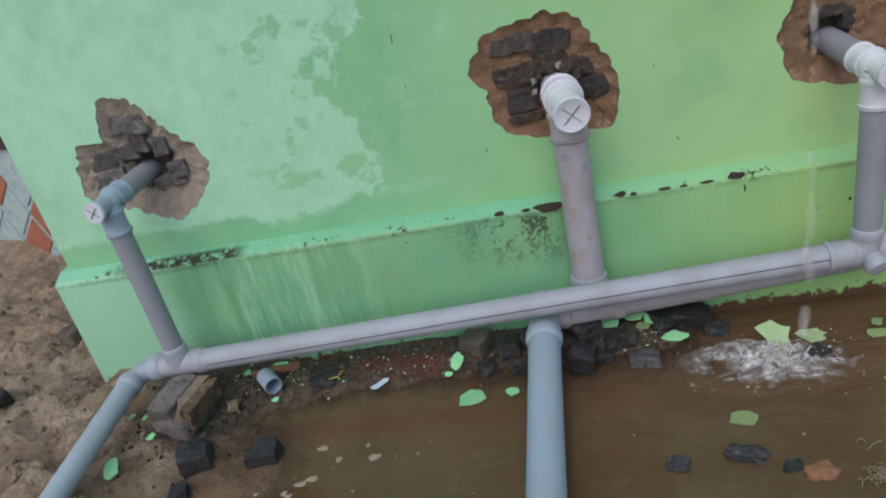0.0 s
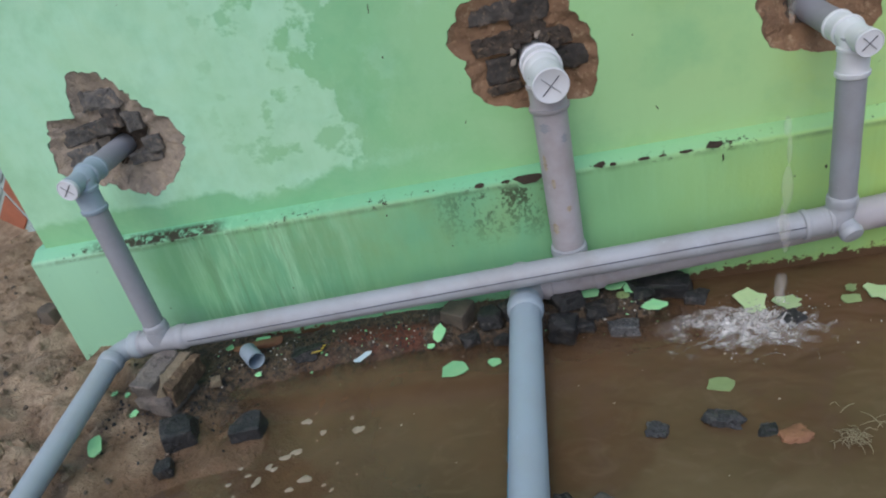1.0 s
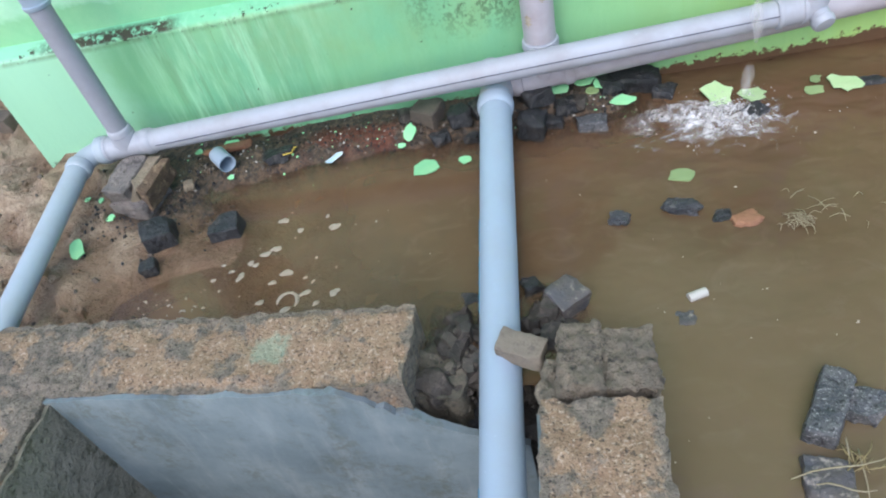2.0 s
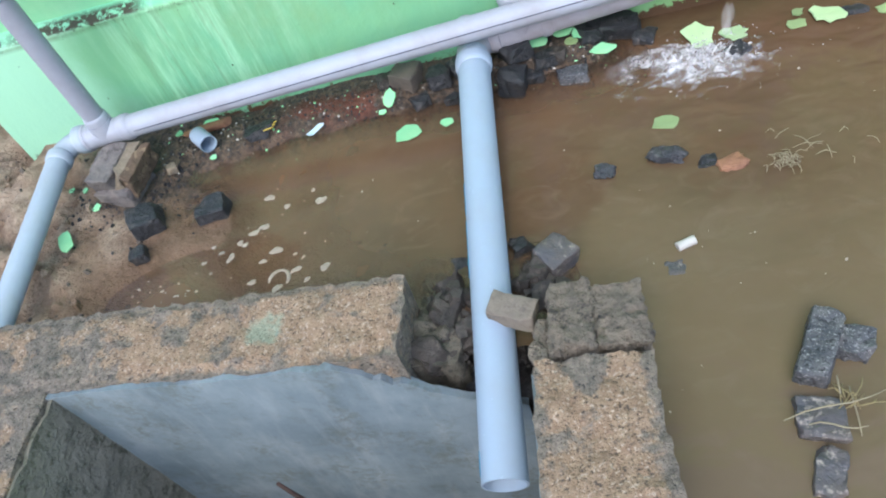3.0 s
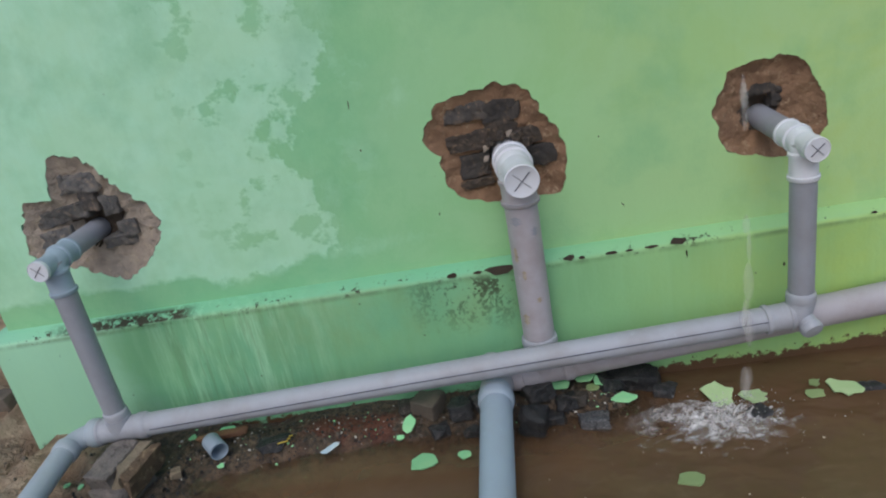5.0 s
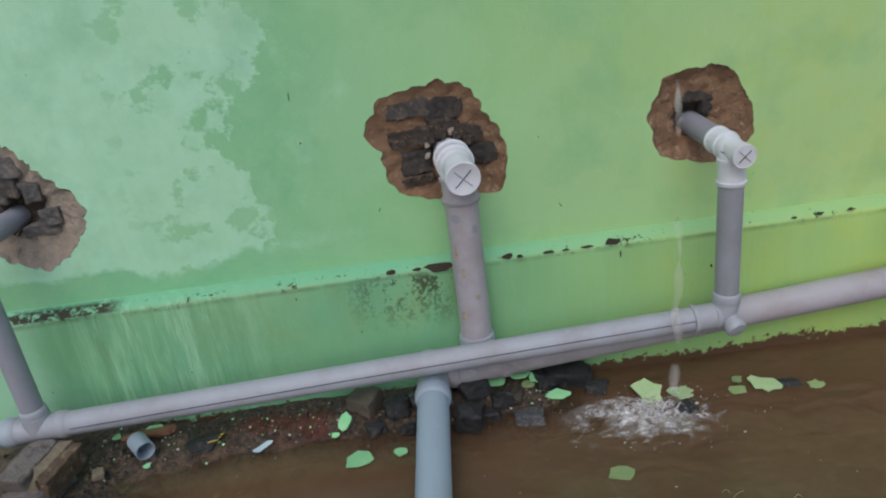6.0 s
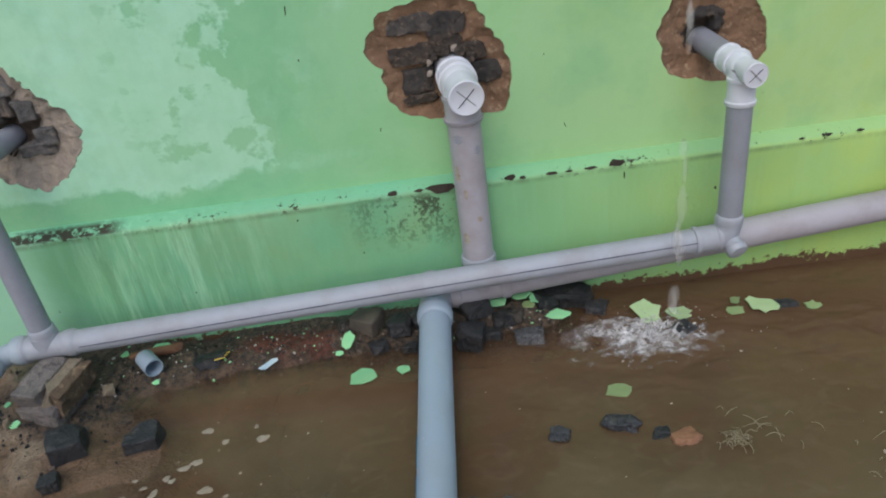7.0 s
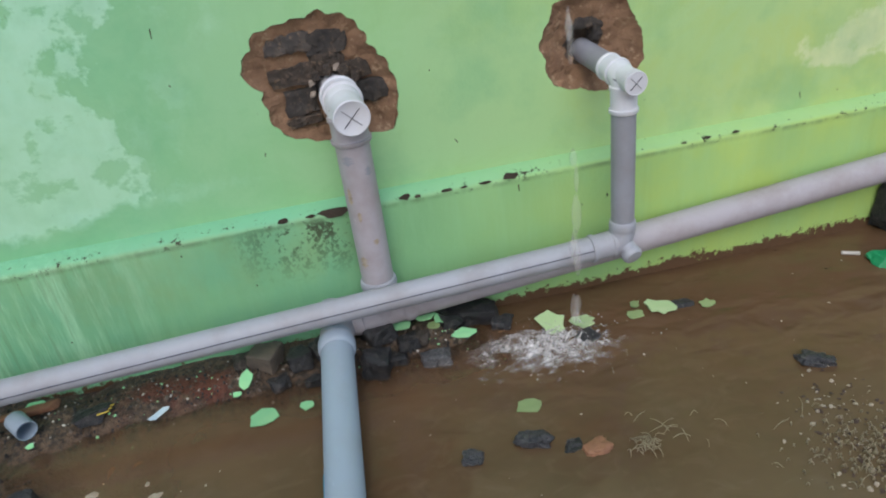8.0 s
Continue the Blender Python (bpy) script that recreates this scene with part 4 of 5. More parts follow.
part("elbow_rim", ring_mesh((-1.4175, -0.235, 0.1515), (-1.4185, -0.275, 0.148), R_LEFT), "pvc_blue", thin)
part("outlet_pipe", pipe_mesh((-1.418, -0.262, 0.150), (-1.442, -1.65, 0.04), R_LEFT), "pvc_blue", thin, "bluish grey outlet pipe")
bm = bmesh.new()
sweep(bm, [on(-1.17) + Vector((0, -0.0345, 0.0010)), on(-0.4) + Vector((0, -0.0337, 0.0075)), on(0.60) + Vector((0, -0.0330, 0.0103))], [0.0017, 0.0017, 0.0017], 6)
part("printed_line", bm, "line", thin, "thin dark printed line")
end = on(0.655)
part("end_socket", socket_mesh(on(0.60), on(0.675), R_SMALL), "pvc_pale", thin)
part("end_elbow", bend_mesh(arc(on(0.665), (0.70, -0.19, 0.228), (0.698, -0.19, 0.285), 8), R_SMALL * 1.05), "pvc_pale", thin)
bm = bmesh.new()
sweep(bm, [Vector((0.700, -0.200, 0.220)).lerp(Vector((0.710, -0.246, 0.198)), t) for t in (0, 0.55, 0.6, 0.8, 0.95, 1.0)], [0.026, 0.026, 0.029, 0.029, 0.025, 0.012])
part("end_cap", bm, "pvc_pale", thin, "white capped branch of the elbow")

# thick drain behind it, turning out to the pit
thick = thing("thick_drain_pipe", "thick grey drain pipe from the wall to the pit", "drain pipe")
MA, MB = Vector((-0.11, -0.105, 0.105)), Vector((2.2, -0.105, 0.285))
mon = lambda x: MA.lerp(MB, (x - MA.x) / (MB.x - MA.x))
part("pipe", pipe_mesh(mon(0.06), mon(2.58), R_BIG), "pvc_riser", thick)
part("tee", socket_mesh(mon(-0.10), mon(0.085), R_BIG * 0.98), "pvc_riser", thick)
bm = bmesh.new()
sweep(bm, [mon(-0.003), mon(-0.003) + Vector((0, 0, 0.10))], [R_BIG * 1.08, R_BIG * 1.08])
part("tee_branch", bm, "pvc_riser", thick)
part("elbow", bend_mesh(arc(mon(-0.09), (-0.152, -0.105, 0.102), (-0.152, -0.20, 0.104), 10), R_BIG * 1.05), "pvc_pale", thick)
bm = bmesh.new()
sweep(bm, [(-0.154, -0.105, z) for z in (0.12, 0.158, 0.160, 0.172, 0.176, 0.177)], [0.026, 0.026, 0.030, 0.030, 0.026, 0.010], 28, True, Vector((0, 0, 1)))
part("elbow_cap", bm, "pvc_pale", thick, "capped access neck on the elbow")
FA, FB = Vector((-0.150, -0.18, 0.108)), Vector((-0.2135, -1.372, -0.004))
part("outlet_socket", ring_mesh(FA.lerp(FB, 0.015), FA.lerp(FB, 0.055), R_BIG), "pvc_front", thick)
part("outlet_pipe", pipe_mesh(FA, FB, R_BIG, 0.004), "pvc_front", thick, "pale bluish outlet pipe ending inside the pit")

for t0, t1 in ((0.395, 0.475), (0.49, 0.62), (0.945, 0.985)):
    bm = bmesh.new()
    side = Vector((-0.0432, 0, 0.0125))
    sweep(bm, [FA.lerp(FB, t0) + side, FA.lerp(FB, t1) + side], [0.0016, 0.0016], 6)
    part("print_bar", bm, "print_blue", thick, "thin teal-blue print along the pipe")
# dried cement smears on the middle riser
for k, (z, a, w, h) in enumerate(((0.60, -0.5, 0.020, 0.030), (0.565, 0.6, 0.012, 0.028), (0.50, -0.8, 0.010, 0.05), (0.44, -0.4, 0.008, 0.03), (0.36, 0.3, 0.010, 0.02), (0.30, -0.7, 0.014, 0.04))):
    bm = bmesh.new()
    n = 10
    rows = [[bm.verts.new((-0.003 + (R_BIG + 0.0012) * math.sin(a + w / R_BIG * (u / 4 - 1) * (0.6 + 0.4 * math.sin(v * 1.7 + k))), -0.105 - (R_BIG + 0.0012) * math.cos(a + w / R_BIG * (u / 4 - 1) * (0.6 + 0.4 * math.sin(v * 1.7 + k))), z + h * (v / n - 0.5) * (1 - 0.12 * abs(u - 4)))) for u in range(9)] for v in range(n + 1)]
    for r0, r1 in zip(rows, rows[1:]):
        for u in range(8):
            bm.faces.new((r0[u], r0[u + 1], r1[u + 1], r1[u]))
    part("cement_smear", bm, "pvc_mid" if k < 2 else "foam", riser_mid, "dried smear on the pipe")

# ---- inspection pit ----
TOP = 0.13
def wall_block(x0, x1, y0, y1, z0, z1, seed, cell=0.022, amp=0.008):
    """A length of block wall, in pit coordinates, with a broken uneven top and edges."""
    nx, ny, nz = max(2, int((x1 - x0) / cell)), max(2, int((y1 - y0) / cell)), 8
    bm = bmesh.new()
    bmesh.ops.create_cube(bm, size=1)
    for v in bm.verts:
        v.co = Vector((x0 if v.co.x < 0 else x1, y0 if v.co.y < 0 else y1, z0 if v.co.z < 0 else z1))
    for axis, n in ((0, nx), (1, ny), (2, nz)):
        lo, hi = (x0, y0, z0)[axis], (x1, y1, z1)[axis]
        for k in range(1, n):
            p = [0, 0, 0]
            p[axis] = lo + (hi - lo) * k / n
            d = [0, 0, 0]
            d[axis] = 1
            bmesh.ops.bisect_plane(bm, geom=bm.verts[:] + bm.edges[:] + bm.faces[:], plane_co=p, plane_no=d)
    bm.normal_update()
    for v in bm.verts:
        w = noise.fractal(v.co * 9 + Vector((seed, 0, 0)), 0.8, 2, 4)
        fine = noise.fractal(v.co * 38 + Vector((0, seed, 0)), 0.8, 2, 3)
        pit_depth = max(0.0, noise.noise(v.co * 42 + Vector((seed, seed, 0))) - 0.22)
        v.co += v.normal * (w * amp + fine * amp * 0.6 - pit_depth * amp * 1.5)
        if v.co.z > z1 - 0.03 and (abs(v.co.x - x1) < 0.02 or abs(v.co.y - y0) < 0.02 or abs(v.co.y - y1) < 0.02):
            v.co.z -= 0.013 * abs(w + 0.4)
    return bm


pit = thing("inspection_pit", "unfinished block inspection pit with cement lining, broken rim", "pit")
pit.matrix_basis = PIT
part("north_wall", wall_block(-1.36, -0.245, 0.045, 0.245, -1.1, TOP, 3, 0.012, 0.012), "block_top", pit, "sandy broken block wall")
part("west_wall", wall_block(-1.30, -1.06, -1.3, 0.043, -1.1, TOP, 8), "block_top", pit, "grey broken block wall")
part("east_wall", wall_block(0.022, 0.240, -1.3, 0.005, -1.1, TOP, 13, 0.012, 0.011), "block_top", pit, "sandy broken block wall")
part("south_wall", wall_block(-1.36, 0.240, -1.50, -1.302, -1.1, TOP, 17, 0.08), "block_top", pit)
part("floor", box_mesh(-1.2, 0.1, -1.35, 0.1, -1.14, -1.0), "mud_dark", pit, "dark pit floor")


def lining(p0, p1, z0, z1, into, ragged=None):
    """Cement render on the inner face between two corners; ragged lowers its top towards p1."""
    bm = bmesh.new()
    n, mz = 60, 16
    p0, p1, into = Vector(p0), Vector(p1), Vector(into)
    grid = []
    for i in range(n + 1):
        t = i / n
        p = p0.lerp(p1, t)
        top = z1 - 0.004 + 0.010 * noise.fractal(Vector((p.x * 22, p.y * 22, 1)), 0.8, 2, 3)
        if ragged:
            top -= ragged * smooth(0.62, 1.0, t) + (0.03 * abs(noise.noise(Vector((p.x * 30, 4, 1)))) if t > 0.66 else 0)
        col = []
        for k in range(mz + 1):
            z = z0 + (top - z0) * k / mz
            w = 0.006 * noise.fractal(Vector((p.x * 5, p.y * 5, z * 5)), 0.8, 2, 3)
            col.append(bm.verts.new((p.x + into.x * (0.012 + w), p.y + into.y * (0.012 + w), z)))
        col.append(bm.verts.new((p.x - into.x * 0.006, p.y - into.y * 0.006, top - 0.004)))
        grid.append(col)
    for a, b in zip(grid, grid[1:]):
        for k in range(mz + 1):
            bm.faces.new((a[k], b[k], b[k + 1], a[k + 1]))
    return bm


part("north_lining", lining((-1.06, 0.045, 0), (-0.02, 0.045, 0), -1.05, TOP - 0.006, (0, -1, 0), 0.22), "cement", pit, "smooth grey cement render")
part("west_lining", lining((-1.06, -1.3, 0), (-1.06, 0.045, 0), -1.05, TOP - 0.010, (1, 0, 0)), "mossy", pit, "rough dark mossy mortar face")
part("east_lining", lining((0.022, 0.0, 0), (0.022, -1.3, 0), -1.05, TOP - 0.045, (-1, 0, 0)), "cement", pit, "smooth grey cement render")
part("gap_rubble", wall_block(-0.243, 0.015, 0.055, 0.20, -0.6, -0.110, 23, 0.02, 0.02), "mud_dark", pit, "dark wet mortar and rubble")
part("mortar_lump", wall_block(-0.250, -0.150, 0.080, 0.215, -0.6, 0.020, 29, 0.012, 0.030), "mud_olive", pit, "crumbling olive-grey mortar in the broken wall gap")


bm = bmesh.new()
sweep(bm, [(-0.822, -1.168, -0.30), (-0.792, -1.175, -0.45), (-0.745, -1.200, -0.72), (-0.690, -1.245, -1.005)], [0.005, 0.008, 0.009, 0.010], 10)
tagged(part("stick", bm, "wood", None, sharp=2), "thin dark stick leaning on the pit lining", "stick")


# ---- loose things on the ground ----
def rest(x, y):
    return ground_height(x, y)


def put(name, bm, mat, x, y, z, label, category, group="", rz=0.0, rx=0.0, ry=0.0, sharp=0.9):
    ob = part(name, bm, mat, None, sharp=sharp)
    ob.matrix_basis = pose(x, y, z, rx, ry, rz)
    return tagged(ob, label, category, group)


# bricks under the thin pipe; one three-toned block is built as three slabs
put("brick", crumble(chunk_mesh(0.120, 0.130, 0.060, 3, 0.05, 3, 0.10), 0.004, 45, 3), "prop_grey", -1.250, -0.318, rest(-1.25, -0.32) - 0.012, "grey mortared brick bat on the mud under others", "brick", "bricks under the pipe", -16)
put("brick", crumble(chunk_mesh(0.080, 0.146, 0.072, 8, 0.05, 3, 0.08), 0.004, 45, 8), "prop_grey", -1.268, -0.286, 0.058, "grey slab of the three-toned block propping the thin pipe", "brick", "bricks under the pipe", -14, 4, 5)
put("brick", crumble(chunk_mesh(0.036, 0.150, 0.072, 9, 0.05, 3, 0.10), 0.003, 45, 9), "prop_pale", -1.216, -0.290, 0.054, "pale tan slab of the three-toned propping block", "brick", "bricks under the pipe", -14, 4, 8)
put("brick", crumble(chunk_mesh(0.032, 0.150, 0.075, 10, 0.07, 3, 0.10), 0.003, 45, 10), "prop_brown", -1.188, -0.296, 0.046, "brown slab of the three-toned propping block", "brick", "bricks under the pipe", -14, 4, 11)
put("brick_chip", chunk_mesh(0.030, 0.030, 0.022, 12, 0.12), "prop_pale", -1.118, -0.262, rest(-1.118, -0.262) - 0.003, "small pale tan brick chip on dark mud", "brick chip", "", 20)
# sooty bricks on the mud
for x, y, sx, sy, sz, rz, sd, lab in (
    (-1.140, -0.486, 0.084, 0.098, 0.060, 24, 21, "black wet brick bat lying on brown mud"),
    (-0.952, -0.478, 0.088, 0.072, 0.050, 4, 22, "black brick bat at the edge of the water"),
    (-1.140, -0.604, 0.046, 0.046, 0.032, 20, 23, "small dark brick fragment on the mud"),
):
    put("brick_bat", chunk_mesh(sx, sy, sz, sd, 0.06, 3, 0.09), "stone_black", x, y, rest(x, y) - 0.008, lab, "brick", "dark brick bats", rz)
# rubble along the wall foot, either side of the thick outlet
for i, (x, y, sx, sy, sz, mat, lab) in enumerate((
    (-0.365, -0.135, 0.085, 0.07, 0.06, "stone_grey", "grey-brown stone against the wall foot"),
    (-0.330, -0.205, 0.050, 0.045, 0.035, "stone_black", "small black stone in wet grit"),
    (-0.265, -0.150, 0.070, 0.06, 0.05, "stone_black", "black wet stone beside the outlet pipe"),
    (-0.235, -0.225, 0.040, 0.035, 0.03, "stone_black", "small black stone in wet grit"),
    (-0.050, -0.235, 0.085, 0.085, 0.065, "stone_black", "black wet brick bat beside the outlet pipe"),
    (-0.030, -0.135, 0.080, 0.07, 0.05, "stone_black", "dark brick bat under the thick drain"),
    (0.045, -0.175, 0.055, 0.045, 0.03, "stone_black", "small dark stone under the drain"),
    (0.115, -0.245, 0.080, 0.060, 0.035, "clinker", "slate-grey wet stone lapped by water"),
    (0.262, -0.098, 0.165, 0.075, 0.075, "stone_black", "large dark wet stone against the wall foot"),
    (0.335, -0.150, 0.060, 0.050, 0.03, "stone_black", "dark wet stone near the splash"),
    (0.545, -0.300, 0.055, 0.045, 0.028, "stone_black", "dark stone under the splashing water"),
    (0.190, -0.110, 0.070, 0.055, 0.045, "stone_black", "dark wet stone under the drain"),
    (0.010, -0.215, 0.050, 0.045, 0.035, "stone_black", "small black stone under the drain"),
    (0.085, -0.165, 0.045, 0.040, 0.03, "mud_dark", "dark lump of mortar under the drain"),
    (-0.200, -0.140, 0.060, 0.05, 0.04, "stone_black", "black wet stone beside the outlet pipe"),
    (-0.430, -0.125, 0.050, 0.04, 0.03, "mud_dark", "dark lump of mortar at the wall foot"),
    (0.868, -0.245, 0.050, 0.032, 0.020, "stone_black", "grey stone beside a green paint flake"),
    (1.045, -0.592, 0.085, 0.050, 0.032, "wet_stone", "pitted grey stone standing out of the water"),
    (0.120, -0.640, 0.050, 0.048, 0.026, "wet_stone", "small dark pitted stone in the water"),
    (0.278, -0.632, 0.080, 0.050, 0.032, "wet_stone", "slate-grey brick fragment in the water"),
    (0.358, -0.672, 0.046, 0.038, 0.0145, "stone_black", "dark stone just under the water"),
    (0.208, -0.960, 0.046, 0.040, 0.0140, "bat_slate", "dark stone just under the water"),
    (-1.890, 0.160, 0.085, 0.070, 0.055, "stone_grey", "grey stone on sand beside the plinth corner"),
    (-1.960, -0.190, 0.095, 0.060, 0.050, "stone_black", "dark stone on the sandy bank"),
    # dark block put where the wall foot goes dark past x = 1.64
    (1.805, -0.100, 0.310, 0.085, 0.165, "stone_black", "dark block against the wall under the pipe"),
)):
    z = max(rest(x, y) - 0.006, -0.012)
    put("stone", pebble_mesh(sx, sy, sz, 60 + i) if 17 <= i <= 21 else chunk_mesh(sx, sy, sz, 60 + i, 0.14), mat, x, y, z, lab, "stone", "rubble stones", {19: -22, 17: -30, 24: 0}.get(i, (i * 47) % 60 - 30))

# rubble where the outlet passes the pit wall
for i, (x, y, z, sx, sy, sz, mat, lab, rz, ry) in enumerate((
    (-0.040, -0.877, -0.012, 0.088, 0.092, 0.060, "bat_slate", "wet slate-grey brick bat leaning by the outlet pipe", -56, 8),
    (-0.115, -0.825, -0.020, 0.060, 0.050, 0.045, "stone_black", "black wet stone beside the outlet pipe", 20, 0),
    (-0.120, -0.930, -0.020, 0.065, 0.060, 0.050, "mud_dark", "dark lump of mortar beside the outlet pipe", 50, 8),
    (-0.070, -0.975, -0.010, 0.070, 0.060, 0.050, "mud_dark", "dark lump of mortar by the pit wall", 10, 0),
    (-0.290, -0.900, -0.030, 0.080, 0.070, 0.050, "mud_dark", "wet mortar lump in the wall gap", 15, 0),
    (-0.300, -0.990, -0.020, 0.075, 0.080, 0.060, "mud_dark", "wet mortar lump in the wall gap", -20, 5),
    (-0.330, -1.070, -0.040, 0.080, 0.090, 0.090, "mud_dark", "wet mortar lump in the wall gap", 30, -8),
    (-0.275, -1.085, -0.170, 0.060, 0.070, 0.070, "stone_black", "dark stone in the wall gap", -10, 0),
    (-0.265, -0.830, -0.030, 0.050, 0.040, 0.035, "stone_black", "small dark stone in shallow water", 0, 0),
)):
    k = 0.78 if mat == "mud_dark" else 0.88
    put("rubble", chunk_mesh(sx * k, sy * k, sz * k, 120 + i, 0.07 if mat == "bat_slate" else 0.26), mat, x, y, z, lab, "rubble", "rubble at the pit", rz, 0, ry)

# bricks topping the end of the pit's side wall, and one leaning on the pipe
put("brick", crumble(chunk_mesh(0.088, 0.142, 0.072, 201, 0.06, 3, 0.06), 0.010, 60, 1), "brick_caked", -0.035, -1.114, 0.060, "grey mortar-caked brick on the pit wall", "brick", "bricks on the pit wall", -6, 0, 2)
put("brick", crumble(chunk_mesh(0.098, 0.138, 0.062, 202, 0.06, 3, 0.08), 0.012, 60, 2), "brick_caked", 0.058, -1.122, 0.060, "grey crumbling brick on the pit wall", "brick", "bricks on the pit wall", -4, 2, -2)
put("brick", crumble(chunk_mesh(0.056, 0.130, 0.120, 203, 0.10, 3, 0.12), 0.012, 55, 3), "brick_caked", -0.096, -1.146, -0.026, "mortar-caked brick end beside the outlet pipe", "brick", "bricks on the pit wall", -8, 0, 6)
put("brick", crumble(chunk_mesh(0.094, 0.058, 0.042, 204, 0.05, 3, 0.14), 0.002, 60, 4), "lean_tan", -0.146, -1.046, 0.054, "small tan brick bat leaning on the outlet pipe", "brick", "bricks on the pit wall", -25, 0, 5)

# half-sunk clinker bricks further out
put("clinker_brick", crumble(chunk_mesh(0.058, 0.150, 0.050, 214, 0.04, 3, 0.10), 0.003, 70, 5), "clinker", 0.398, -1.212, -0.012, "pitted slate-grey brick standing out of the water", "brick", "clinker bricks in the water", -33)
put("clinker_brick", crumble(chunk_mesh(0.075, 0.060, 0.036, 211, 0.14), 0.004, 60, 6), "clinker", 0.448, -1.212, -0.012, "broken corner of a clinker brick in the water", "brick", "clinker bricks in the water", -30)
put("clinker_brick", crumble(chunk_mesh(0.076, 0.078, 0.030, 212, 0.06, 3, 0.12), 0.003, 60, 7), "bat_slate", 0.352, -1.342, -0.011, "flat grey brick half sunk in the water", "brick", "clinker bricks in the water", -12)
put("clinker_brick", crumble(chunk_mesh(0.045, 0.090, 0.020, 213, 0.12), 0.004, 60, 8), "bat_slate", 0.333, -1.434, -0.011, "grey-brown brick just breaking the water", "brick", "clinker bricks in the water", -24)

# paint flakes
for i, (x, y, z, size, st, mat, rx, rz) in enumerate((
    (-0.376, -0.324, 0.004, 0.085, 1.15, "flake", 0, 20), (-0.259, -0.319, 0.004, 0.038, 1.0, "flake", 0, 40),
    (-0.420, -0.195, 0.042, 0.062, 0.68, "flake", 25, -30), (-0.450, -0.215, 0.012, 0.025, 1.1, "flake", 10, 0),
    (-1.377, -0.522, 0.055, 0.072, 0.55, "flake", 4, 17), (-1.322, -0.390, 0.048, 0.034, 0.9, "flake", 0, 30), (-1.387, -0.303, 0.050, 0.024, 0.8, "flake", 0, 10), (-1.434, -0.289, 0.052, 0.024, 1.2, "flake", 0, 40),
    (-1.010, -0.105, 0.040, 0.055, 1.2, "flake", 0, 15), (-1.110, -0.125, 0.045, 0.030, 1.2, "flake", 0, 60), (-0.985, -0.250, 0.020, 0.025, 1.0, "flake", 0, 0),
    (0.040, -0.100, 0.052, 0.072, 1.1, "flake", 25, 10), (0.112, -0.080, 0.055, 0.075, 1.2, "flake", 15, -30), (0.155, -0.112, 0.050, 0.055, 1.1, "flake", 30, 50),
    (0.130, -0.125, 0.035, 0.045, 1.4, "flake_wet", 10, 20), (0.215, -0.165, 0.012, 0.070, 1.6, "flake", 5, -20),
    (0.470, -0.205, 0.008, 0.098, 0.95, "flake_pale", 16, 30), (0.560, -0.225, 0.004, 0.072, 1.2, "flake_pale", 0, 0), (0.305, -0.515, -0.001, 0.070, 1.4, "flake_wet", 0, -10),
    (0.795, -0.240, 0.006, 0.088, 1.2, "flake_pale", 0, -25), (0.715, -0.250, 0.004, 0.055, 1.2, "flake_wet", 0, 20), (0.735, -0.200, 0.004, 0.035, 1.5, "flake_wet", 0, 50), (0.930, -0.270, 0.003, 0.045, 1.2, "flake_wet", 0, 0),
)):
    lab = "bright green paint flake broken from the wall" if mat == "flake" else "pale yellowish-green paint flake lying in the water" if mat == "flake_pale" else "muddy green paint flake lying in the water"
    put("paint_flake", chip_mesh(size * 0.95, 300 + i, 0.0035, 14 if mat == "flake_pale" else 10, st ** 0.5, 0.12), mat, x, y, z, lab, "paint flake", "green paint flakes", rz, rx)

# odd bits
tube = thing("pipe_offcut", "short grey offcut of plastic pipe lying on mud", "pipe offcut")
part("sleeve", pipe_mesh((-1.032, -0.172, 0.060), (-0.988, -0.224, 0.055), 0.0275, 0.0025), "pvc_front", tube)
put("brick_sliver", chunk_mesh(0.16, 0.028, 0.022, 330, 0.15), "terracotta", -1.020, -0.118, 0.028, "thin reddish brick sliver on wet mud", "brick sliver", "", 6)
put("brick_chip", pebble_mesh(0.062, 0.046, 0.024, 335, 0.3), "terracotta", 0.408, -0.697, -0.012, "orange brick chip in the muddy water", "brick chip", "", 8)
put("paper_scrap", chip_mesh(0.046, 332, 0.0015, 7, 1.7, 0.2), "blue_paper", -0.660, -0.232, 0.018, "pale blue scrap of paper on wet mud", "paper", "", 38, 8)
pack = thing("wrapper", "crumpled black wrapper with yellow print on wet mud", "wrapper")
ob = part("bag", chunk_mesh(0.085, 0.055, 0.022, 333, 0.3), "stone_black", pack)
ob.matrix_basis = pose(-0.835, -0.190, 0.020, 0, 0, 15)
for k in range(3):
    bar = part("print_bar", box_mesh(-0.016, 0.016, -0.0022, 0.0022, 0, 0.002), "yellow", pack)
    bar.matrix_basis = pose(-0.800 + 0.004 * k, -0.208 + 0.0125 * k, 0.0455, 6, 0, 12)
offcut = thing("white_tube", "short white plastic tube floating in the water", "tube")
part("sleeve", pipe_mesh((0.222, -0.912, 0.005), (0.262, -0.900, 0.005), 0.0105, 0.002), "white_plastic", offcut)
offcut = thing("white_tube", "thin white plastic tube near the dark block", "tube")
part("sleeve", pipe_mesh((1.450, -0.172, 0.004), (1.495, -0.196, 0.004), 0.006, 0.0015), "white_plastic", offcut)
put("plastic_bottle_scrap", chunk_mesh(0.16, 0.075, 0.03, 340, 0.2), "green_plastic", 1.575, -0.275, -0.004, "crushed green plastic scrap in the water", "plastic scrap", "", -12)


